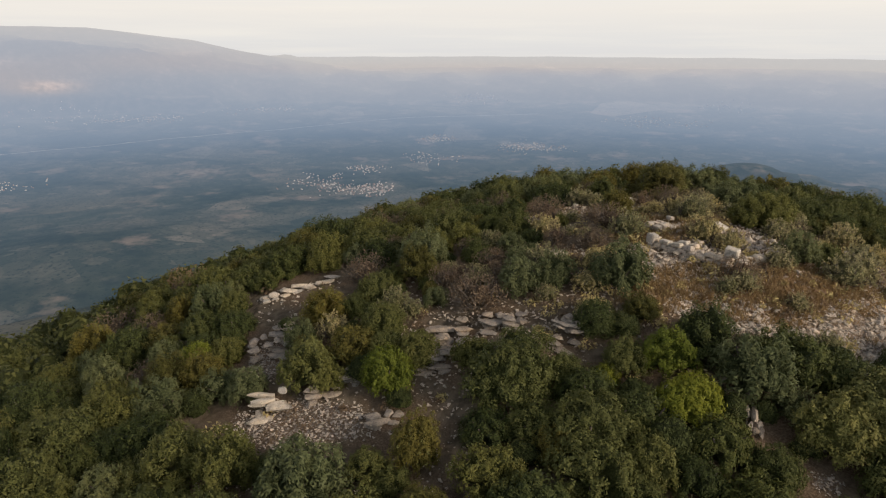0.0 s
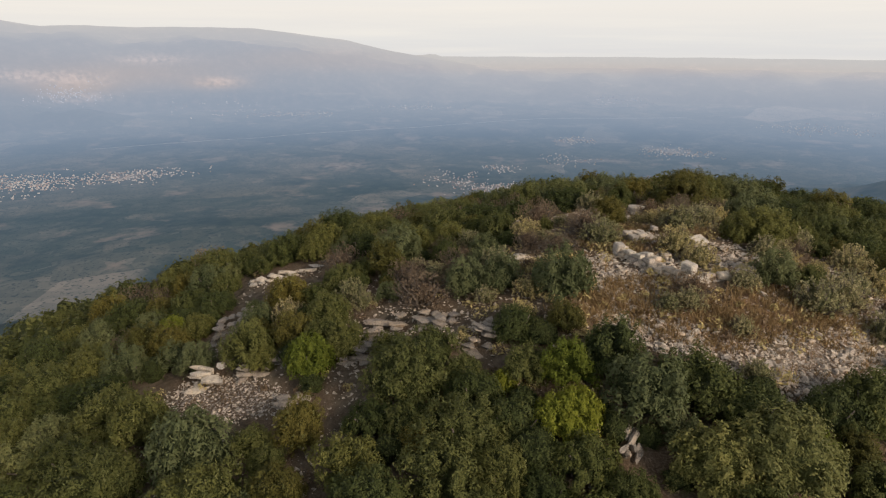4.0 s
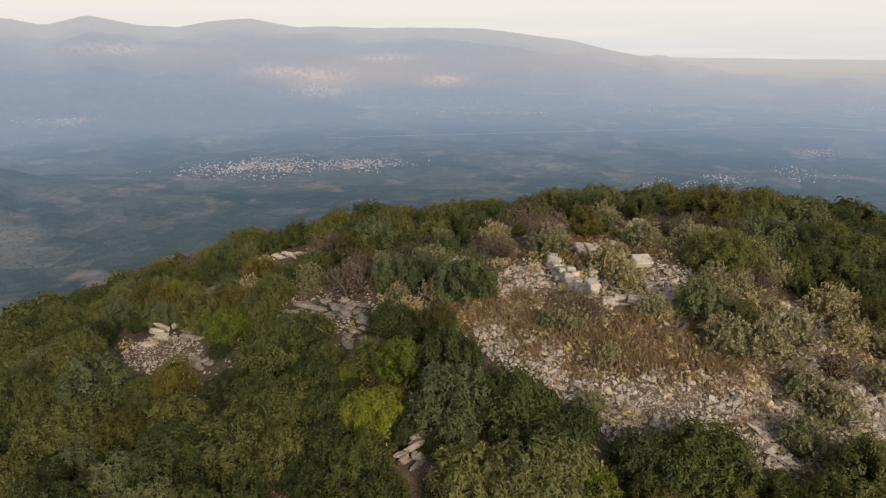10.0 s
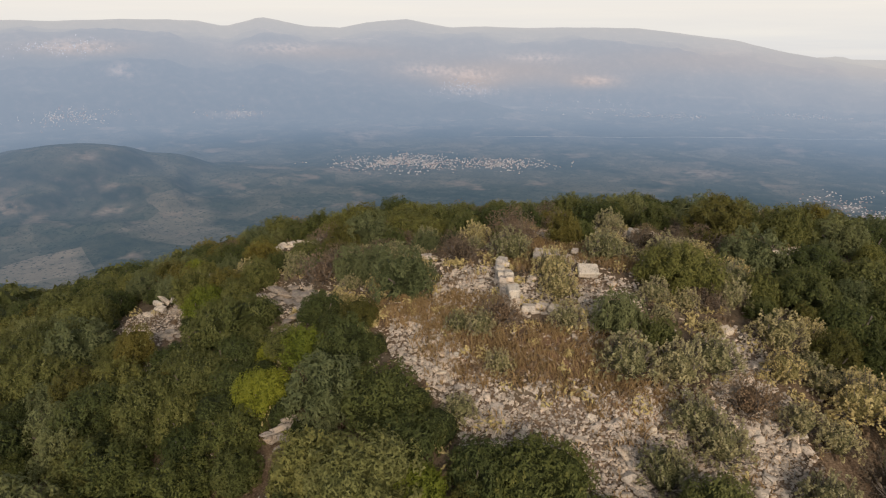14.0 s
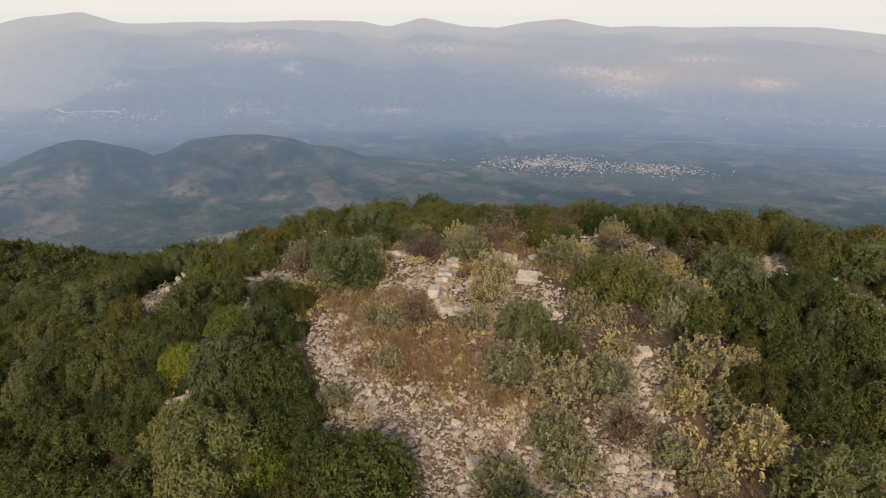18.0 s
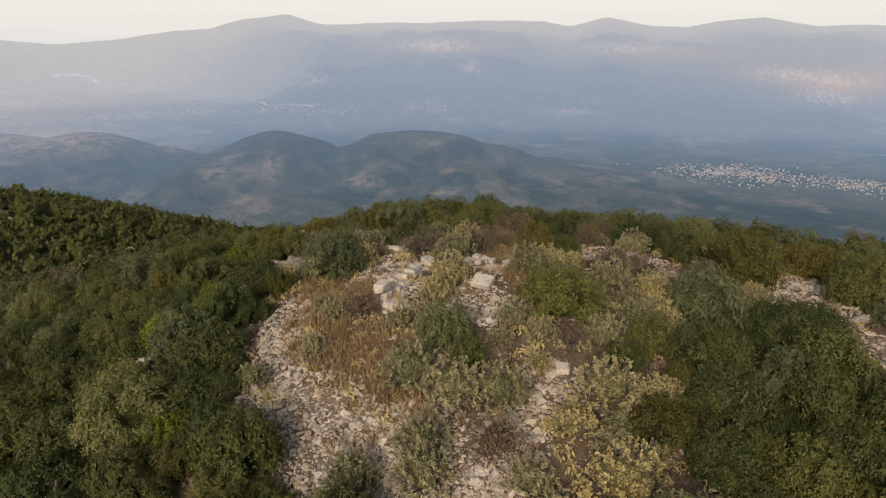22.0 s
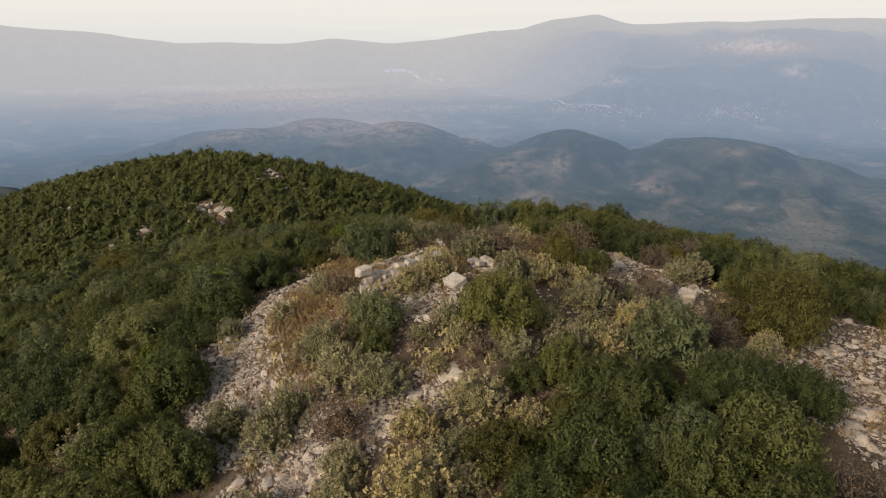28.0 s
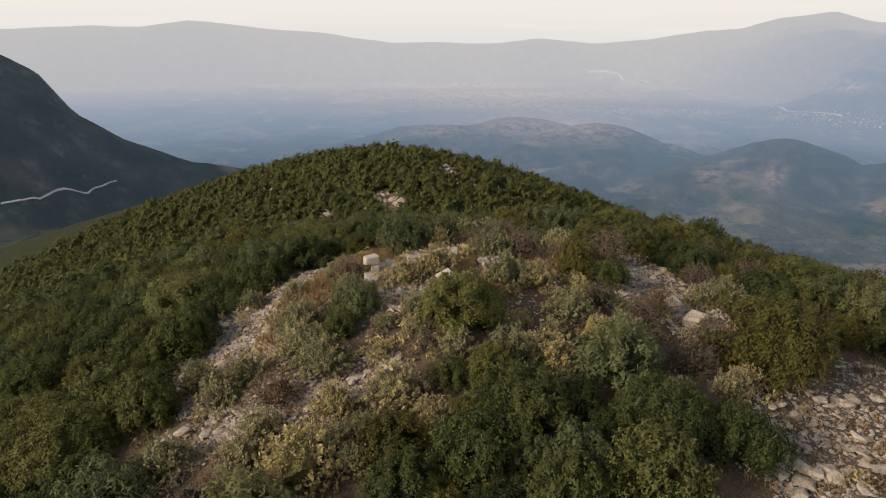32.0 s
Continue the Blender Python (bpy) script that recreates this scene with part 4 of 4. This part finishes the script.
STONES = [stone_data(100 + k, 0.42 + 0.06 * (k % 4), STONE) for k in range(10)] + [stone_data(130 + k, 0.5, WHITE_STONE) for k in range(4)]
SLABS = [stone_data(160 + k, 0.24, STONE, 16) for k in range(5)]


def lay(parent, data, x, y, size, name="stone", sink=0.12, tilt=18, z=None):
    o = new(name, data)
    o.parent = parent
    base = float(near_height(np.array(x), np.array(y))) if z is None else z
    s = size * rng.uniform(0.8, 1.2)
    o.matrix_basis = Matrix.Translation((x, y, base + size * sink)) @ pose(0, 0, 0, rng.uniform(-tilt, tilt), rng.uniform(-tilt, tilt), rng.uniform(0, 360)) @ Matrix.Diagonal((s, s * rng.uniform(0.8, 1.1), s, 1))
    return o


def patch_points(patches, count, spread=1.0):
    area = np.array([p[2] * p[3] for p in patches])
    out = []
    for i in rng.choice(len(patches), count, p=area / area.sum()):
        cx, cy, a, b, turn = patches[i]
        q, w = math.sqrt(rng.uniform(0, 1)) * spread * 1.12, rng.uniform(0, 2 * np.pi)
        u, v = a * q * math.cos(w), b * q * math.sin(w)
        c, s = math.cos(radians(turn)), math.sin(radians(turn))
        out.append((cx + u * c - v * s, cy + u * s + v * c))
    return out


def pebbles(name, parent, points, low, high, material, seed, label):
    """The small stones between the larger ones, joined."""
    rng = np.random.default_rng(seed)
    moulds = []
    for k in range(6):
        bm = stone_mesh(seed + k, 0.5, 8)
        bm.verts.ensure_lookup_table()
        moulds.append((np.array([v.co[:] for v in bm.verts]), np.array([[v.index for v in f.verts] for f in bm.faces if len(f.verts) == 3])))
        bm.free()
    vs, fs, n = [], [], 0
    pts = np.array(points)
    zs = near_height(pts[:, 0], pts[:, 1])
    for (x, y), z in zip(pts, zs):
        v, f = moulds[int(rng.integers(6))]
        s, a = low + (high - low) * rng.uniform() ** 2, rng.uniform(0, 6.28)
        turn = np.array(Euler((rng.uniform(-0.5, 0.5), rng.uniform(-0.5, 0.5), a)).to_matrix())
        vs.append(v @ turn.T * s + (x, y, z + 0.1 * s))
        fs.append(f + n)
        n += len(v)
    o = new(name, mesh_from(name, np.concatenate(vs), np.concatenate(fs), [material]))
    o.parent = parent
    return tagged(o, label, kind="stuff")


PILES = {
    "scree": ("rubble_scree", "sloping scree of broken pale limestone below the ruin", 295, 2600),
    "strip": ("rubble_strip", "strip of grey limestone rubble between sage bushes", 220, 1300),
    "field": ("rubble_field", "broad heap of pale limestone slabs among shrubs", 290, 1500),
    "crest": ("rubble_crest", "heap of grey limestone rubble on the crest", 220, 1100),
    "ruin": ("collapsed_rubble", "collapsed building stones lying around the ruined wall", 295, 1300),
}
for key, (name, label, many, small) in PILES.items():
    heap = tagged(new(name), label, "rubble")
    heap.location = (0, 0, 0)
    for x, y in patch_points(RUBBLE[key], many):
        size = 0.085 + 0.2 * rng.uniform() ** 2.8
        lay(heap, STONES[int(rng.integers(len(STONES)))] if rng.uniform() < 0.75 else SLABS[int(rng.integers(5))], x, y, size * (1.25 if key == "field" else 1.0))
    pebbles("stone_fill", heap, patch_points(RUBBLE[key], int(small * 2.4), 1.1), 0.035, 0.14, STONE, hash_of(key), "small angular limestone fragments")

gravel = tagged(new("gravel_patch"), "grey gravel and pebbles on a bare clearing", "gravel")
pebbles("gravel_fill", gravel, patch_points(GRAVEL, 1800), 0.025, 0.1, STONE, 71, "grey limestone gravel")
loose = tagged(new("loose_stones"), "scattered loose stones on reddish soil and dry grass", "stones")
pebbles("fragment_fill", loose, patch_points(DRY + BARE, 1100, 1.3) + patch_points([(7.2, 15.2, 4.2, 4.0, 0)], 2600) + patch_points([(0.5, 10.5, 4.5, 3.0, 0)], 1600) + patch_points([(1.8, 13.9, 3.0, 2.0, 0)], 1500), 0.03, 0.14, STONE, 83, "loose stone fragments")


bald_spots = [(x, y) for x, y in patch_points(BALD, 110, 1.15)]
for k in range(34):
    a, q = radians(rng.uniform(95, 160)), rng.uniform(45, 130)
    cx, cy = 4.5 - q * math.sin(a), 14 + q * math.cos(a)
    bald_spots += [(cx + rng.normal() * 1.2, cy + rng.normal() * 1.2) for j in range(6)]
ridge_rocks = tagged(new("ridge_rocks"), "pale limestone patches showing between ridge shrubs", "rocks")
pebbles("rock_fill", ridge_rocks, bald_spots, 0.7, 2.2, STONE, 91, "pale weathered rock patches")


def outcrop(x, y, length, width, layers, turn, material, label, thick=0.055):
    """A step of bedded limestone: cracked layers set back one above another."""
    root = tagged(new("rock_outcrop"), label, "rock")
    z = float(near_height(np.array(x), np.array(y)))
    c, s = math.cos(radians(turn)), math.sin(radians(turn))
    for k, row in [(k, row) for k in range(layers * 2) for row in (-0.5, 0.5)]:
        u = -length / 2 + rng.uniform(0, 0.1)
        while u < length / 2:
            w = rng.uniform(0.14, 0.3) if rng.random() < 0.5 else rng.uniform(0.3, 0.6)
            h = thick * rng.uniform(0.5, 0.95)
            if rng.random() < 0.28:
                u += w
                continue
            bm = stone_mesh(int(rng.integers(1 << 30)), 1.0, 18)
            for v in bm.verts:
                v.co = Vector((v.co.x * w * 1.25, v.co.y * width * (0.85 - 0.05 * k), v.co.z * h * 2.5))
            me = bpy.data.meshes.new("rock_layer")
            bm.to_mesh(me)
            bm.free()
            me.materials.append(material)
            o = new("rock_layer", me)
            o.parent = root
            v = (0.16 * k + 0.5 * row + rng.uniform(-0.12, 0.12)) * width
            px, py = x + (u + w / 2) * c - v * s, y + (u + w / 2) * s + v * c
            base = float(near_height(np.array(px), np.array(py)))
            o.matrix_basis = Matrix.Translation((px, py, max(base, z - 0.3) + thick * 0.95 * k + rng.uniform(-0.012, 0.012))) @ pose(0, 0, 0, rng.uniform(-4, 4), rng.uniform(-4, 4), turn + rng.uniform(-16, 16))
            u += w * rng.uniform(0.95, 1.3)
    return root


outcrop(-3.9, 16.15, 1.8, 0.36, 1, 8, WHITE_STONE, "white weathered limestone outcrop edge among shrubs", 0.08)
outcrop(-5.6, 17.0, 1.0, 0.5, 2, 20, LEDGE_STONE, "grey limestone outcrop on the slope")
outcrop(1.1, 12.75, 0.8, 0.5, 2, -20, LEDGE_STONE, "pale stacked limestone ledge")
outcrop(0.2, 12.5, 0.9, 0.6, 2, 15, LEDGE_STONE, "bedded pale limestone ledge on red soil")
outcrop(2.25, 11.75, 0.5, 0.5, 3, -35, LEDGE_STONE, "steep pale limestone ledge beside an oak shrub")
outcrop(-0.35, 11.9, 0.6, 0.5, 3, 10, LEDGE_STONE, "layered limestone steps beside the path")
outcrop(-3.9, 13.3, 0.9, 0.7, 3, 15, LEDGE_STONE, "finely layered grey limestone steps", 0.04)
outcrop(-3.5, 11.3, 0.6, 0.4, 2, 10, WHITE_STONE, "pale boulder at the clearing's edge", 0.09)
outcrop(-2.3, 11.65, 0.9, 0.4, 2, 20, LEDGE_STONE, "low pale ledge above the gravel clearing", 0.06)
outcrop(-1.2, 10.6, 0.7, 0.4, 1, 0, LEDGE_STONE, "flat limestone slabs on soil")
outcrop(5.15, 9.4, 0.4, 0.22, 2, 75, LEDGE_STONE, "pale stones stepping through dark shrubs", 0.07)
outcrop(4.85, 10.3, 0.3, 0.2, 1, 20, LEDGE_STONE, "flat pale stone on red soil", 0.06)
outcrop(-6.6, 14.6, 1.2, 0.6, 1, 25, LEDGE_STONE, "long flat grey rock slab on the slope", 0.06)
outcrop(2.4, 15.1, 0.5, 0.4, 1, 20, WHITE_STONE, "pale boulder among sage bushes", 0.12)


def block_data(w, d, h, seed, material):
    """A roughly squared building stone."""
    rng = np.random.default_rng(seed)
    bm = bmesh.new()
    bmesh.ops.create_cube(bm, size=1.0)
    for v in bm.verts:
        v.co = Vector((v.co.x * w, v.co.y * d, v.co.z * h)) + Vector(rng.normal(size=3) * 0.11 * min(w, d, h))
    bmesh.ops.bevel(bm, geom=bm.edges, offset=0.16 * min(w, d, h), segments=1, affect="EDGES")
    me = bpy.data.meshes.new("wall_stone")
    bm.to_mesh(me)
    bm.free()
    me.materials.append(material)
    return me


BLOCKS = [block_data(rng.uniform(0.11, 0.26), rng.uniform(0.15, 0.22), rng.uniform(0.08, 0.125), 300 + k, STONE if k % 7 else WHITE_STONE) for k in range(14)]


def dry_wall(start, end, thickness, courses, label, ragged=0.25):
    root = tagged(new("stone_wall"), label, "wall")
    (x0, y0), (x1, y1) = start, end
    length = math.hypot(x1 - x0, y1 - y0)
    turn = math.degrees(math.atan2(y1 - y0, x1 - x0))
    ux, uy = (x1 - x0) / length, (y1 - y0) / length
    base = min(float(near_height(np.array(x), np.array(y))) for x, y in (start, end)) - 0.05
    for side in range(2):
        off = (side - 0.5) * (thickness - 0.24)
        for k in range(courses):
            u = 0.05 * (k % 2)
            while u < length:
                data = BLOCKS[int(rng.integers(len(BLOCKS)))]
                w = data.vertices and max(v.co.x for v in data.vertices) * 2
                if k < courses - 1 or rng.uniform() > ragged:
                    px, py = x0 + ux * (u + w / 2) - uy * off, y0 + uy * (u + w / 2) + ux * off
                    ground_z = float(near_height(np.array(px), np.array(py)))
                    o = new("wall_stone", data)
                    o.parent = root
                    o.matrix_basis = Matrix.Translation((px, py, max(base, ground_z - 0.1) + 0.04 + 0.105 * k)) @ pose(0, 0, 0, rng.uniform(-7, 7), rng.uniform(-7, 7), turn + rng.uniform(-14, 14) + 180 * (rng.uniform() < 0.5))
                u += w * rng.uniform(0.98, 1.15)
    return root


dry_wall((6.42, 13.88), (5.1, 15.2), 0.36, 3, "ruined dry-stone wall of pale squared limestone blocks", 0.5)
dry_wall((6.5, 13.95), (7.7, 14.65), 0.34, 2, "lowest course of a ruined stone wall", 0.4)
dry_wall((5.25, 16.15), (5.95, 16.6), 0.5, 3, "stub of ruined stone wall with reddish blocks", 0.5)


def single_block(x, y, z, w, d, h, turn, label, tilt=0):
    o = new("stone_block", block_data(w, d, h, int(abs(x * 100 + y)), WHITE_STONE))
    o.matrix_basis = pose(x, y, z, tilt, 0, turn)
    return tagged(o, label, "stone block")


def at_ground(x, y):
    return float(near_height(np.array(x), np.array(y)))


single_block(6.4, 13.9, at_ground(6.4, 13.9) + 0.36, 0.28, 0.22, 0.16, 135, "pale squared corner block on the ruined wall")
single_block(5.04, 15.27, at_ground(5.04, 15.27) + 0.16, 0.26, 0.2, 0.26, 110, "upright pale block at the wall's end", 8)
single_block(6.83, 15.81, at_ground(6.83, 15.81) + 0.08, 0.4, 0.32, 0.13, 40, "large tilted slab lying inside the ruin", 24)
single_block(7.15, 14.2, at_ground(7.15, 14.2) + 0.08, 0.28, 0.18, 0.16, 10, "squared pale block in the lowest course")
single_block(5.74, 19.98, at_ground(5.74, 19.98) + 0.14, 0.34, 0.3, 0.3, 30, "white rounded block on the crest rubble", 10)
single_block(9.6, 16.05, at_ground(9.6, 16.05) + 0.04, 0.22, 0.2, 0.1, 70, "flat pale slab between low bushes", 12)
single_block(5.97, 20.46, at_ground(5.97, 20.46) + 0.12, 0.4, 0.3, 0.26, 60, "pale boulder on the crest rubble", 10)


# ---- dry grass ----
def grass(name, label, patches, count, height, seed, material):
    rng = np.random.default_rng(seed)
    pts = np.array(patch_points(patches, count // 9, 1.15))
    pts = np.repeat(pts, 9, 0) + rng.normal(size=(len(pts) * 9, 2)) * 0.05
    z = near_height(pts[:, 0], pts[:, 1])
    b = np.column_stack([pts, z - 0.02])
    lean = rng.normal(size=(len(b), 3)) * np.array([0.35, 0.35, 0]) + np.array([0, 0, 1])
    h = height * rng.uniform(0.5, 1.3, (len(b), 1))
    a = rng.uniform(0, 6.28, len(b))
    side = np.column_stack([np.cos(a), np.sin(a), a * 0]) * 0.008
    mid, tip = b + lean * h * 0.55, b + lean * h * np.array([1.35, 1.35, 0.95])
    v = np.stack([b - side, b + side, mid + side, tip, mid - side], 1).reshape(-1, 3)
    k = np.arange(len(b))[:, None] * 5
    f = np.concatenate([k + np.array([[0, 1, 2, 4]]), k + np.array([[4, 2, 3, 3]])])
    tri = np.concatenate([k + np.array([[0, 1, 2]]), k + np.array([[0, 2, 4]]), k + np.array([[4, 2, 3]])])
    return tagged(new(name, mesh_from(name, v, tri, [material])), label, "grass", kind="stuff")


grass("dry_grass", "dry orange-brown grass between stones on the mound", DRY, 16000, 0.15, 51, STRAW)
grass("thin_grass", "sparse straw-coloured grass on the rubble edges", [p for l in RUBBLE.values() for p in l], 2500, 0.16, 52, STRAW)


def low_scrub(name, label, count, reach, material, seed, leaf):
    """Knee-high cushions of sprigs on the open ground."""
    rng = np.random.default_rng(seed)
    pts = []
    while len(pts) < count:
        x, y = 6.5 + reach * rng.normal(), 15 + reach * rng.normal()
        if clearance(x, y, [p for l in RUBBLE.values() for p in l]) > -0.15:
            pts.append((x, y))
    pts = np.array(pts)
    z = near_height(pts[:, 0], pts[:, 1])
    parts = []
    for (x, y), h in zip(pts, z):
        m, r = int(rng.integers(30, 60)), rng.uniform(0.1, 0.26)
        d = unit(rng.normal(size=(m, 3)) * np.array([1, 1, 0.6]) + np.array([0, 0, 0.5]))
        d[:, 2] = np.abs(d[:, 2])
        at = d * r * rng.uniform(0.4, 1.0, (m, 1)) + (x, y, h)
        parts.append(leaf_quads(rng, at, d, leaf, leaf * 0.4, 0.8, 0.7))
    v, f = joined(parts)
    return tagged(new(name, mesh_from(name, v, f, [material])), label, "scrub", kind="stuff")


low_scrub("low_sage_scrub", "low pale sage cushions between stones", 420, 4.2, LEAF["sage"], 61, 0.085)
low_scrub("low_dry_scrub", "low brown withered cushions on the hilltop", 420, 5.0, LEAF["twiggy"], 62, 0.08)


# ---- far villages ----
def meet(b, e):
    """Where a line of sight of that bearing and elevation meets the far land."""
    r = np.linspace(500, 4640, 520)
    x, y = CENTRE[0] - r * math.sin(radians(b)), CENTRE[1] + r * math.cos(radians(b))
    k = np.nonzero(far_land(x, y) >= EYE + r * math.tan(radians(e)))[0]
    return (float(x[k[0]]), float(y[k[0]]), float(r[k[0]])) if len(k) else None


VILLAGES = [(46, -10.3, 170, 4.6, 0.33), (37.5, -10.4, 60, 3.4, 0.25), (10.5, -11.9, 26, 2.2, 0.4), (6.7, -12.6, 34, 1.6, 0.3), (7.1, -10.8, 14, 1.5, 0.2), (1.5, -10, 14, 2, 0.25),
            (0.7, -8.3, 24, 1.4, 0.12), (-7.1, -9, 44, 2.4, 0.2), (-17.6, -6.6, 40, 3, 0.2), (-2.7, -4.95, 36, 2, 0.2), (-23, -5.2, 26, 2.5, 0.2), (24.7, -6.1, 34, 3, 0.12),
            (14.3, -5.7, 26, 3, 0.15), (113, -5.3, 110, 4, 0.18), (97.6, -5.65, 26, 2, 0.1), (92, -5.65, 60, 3, 0.12), (81, -5.9, 34, 3, 0.2), (72, -5.75, 50, 2.2, 0.2),
            (40.7, -4.0, 50, 2.2, 0.3), (71.5, -0.75, 60, 3, 0.25), (30, -5.6, 20, 4, 0.3), (59.6, -5.9, 20, 2, 0.06), (85, -5.6, 36, 3, 0.15)]
for b, e, n, wb, we in VILLAGES:
    parts, airs = [], []
    for k in range(int(n * (1.7 if e < -4.9 else 0.8))):
        hit = meet(b + wb * 0.6 * rng.normal(), e + we * rng.normal())
        if hit is None:
            continue
        for j in range(3):
            x, y, r = hit[0] + 22 * rng.normal() * (j > 0), hit[1] + 22 * rng.normal() * (j > 0), hit[2]
            z = float(near_height(np.array(x), np.array(y)))
            w, d, h, a = rng.uniform(2.2, 5.6), rng.uniform(2.0, 4.2), rng.uniform(1.3, 2.4), rng.uniform(0, 3.14)
            v = np.array([(sx * w / 2, sy * d / 2, zz) for zz in (-3, h) for sx, sy in ((-1, -1), (1, -1), (1, 1), (-1, 1))] + [(-w / 2, 0, h + 0.9), (w / 2, 0, h + 0.9)])
            c, s = math.cos(a), math.sin(a)
            v = np.column_stack([v[:, 0] * c - v[:, 1] * s + x, v[:, 0] * s + v[:, 1] * c + y, v[:, 2] + z])
            f = np.array([(0, 1, 5), (0, 5, 4), (1, 2, 6), (1, 6, 5), (2, 3, 7), (2, 7, 6), (3, 0, 4), (3, 4, 7), (4, 5, 9), (4, 9, 8), (6, 7, 8), (6, 8, 9), (5, 6, 9), (7, 4, 8)])
            parts.append((v, f))
            # Share of painted haze, thinned for houses on the plain.
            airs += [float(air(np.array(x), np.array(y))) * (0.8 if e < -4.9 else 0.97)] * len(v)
    if parts:
        v, f = joined(parts)
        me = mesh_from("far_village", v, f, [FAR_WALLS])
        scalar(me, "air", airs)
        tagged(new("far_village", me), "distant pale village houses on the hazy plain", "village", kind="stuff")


# ---- roads on the plain ----
def far_road(name, label, stops, width):
    """A pale road ribbon laid over the far land, through bearings and distances."""
    b = np.interp(np.linspace(0, 1, 160), np.linspace(0, 1, len(stops)), [p[0] for p in stops])
    r = np.interp(np.linspace(0, 1, 160), np.linspace(0, 1, len(stops)), [p[1] for p in stops])
    x, y = CENTRE[0] - r * np.sin(np.radians(b)), CENTRE[1] + r * np.cos(np.radians(b))
    dx, dy = np.gradient(x), np.gradient(y)
    n = np.hypot(dx, dy)
    lx, ly = -dy / n * width / 2, dx / n * width / 2
    v = np.concatenate([np.column_stack([x + k * lx, y + k * ly, near_height(x + k * lx, y + k * ly) + 2.5]) for k in (-1, 1)])
    i = np.arange(159)
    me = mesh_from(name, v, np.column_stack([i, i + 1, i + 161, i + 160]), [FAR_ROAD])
    # Painted haze, slightly thinner over the road.
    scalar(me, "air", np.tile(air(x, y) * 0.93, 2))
    return tagged(new(name, me), label, "road", kind="structure")


def sighted(stops):
    """Bearings and elevations turned into bearings and distances on the land."""
    return [(b, hit[2]) for b, hit in ((b, meet(b, e)) for b, e in stops) if hit]


far_road("road_far_highway", "pale straight highway crossing the hazy plain", sighted([(100.4, -2.7), (98, -3.0), (95.7, -3.4), (93, -4.1), (90.9, -4.7), (88, -5.1), (85.2, -5.35), (81.5, -5.6)]), 9)
far_road("road_plain", "thin pale lane across the plain", sighted([(40, -8.2), (28, -8.0), (14, -7.4), (4, -6.6), (-8, -6.2)]), 6)
far_road("road_mountain", "pale track along the foot of the dark mountain", sighted([(147, -12.0), (144.5, -11.9), (142, -11.5), (139, -11.3)]), 1.5)
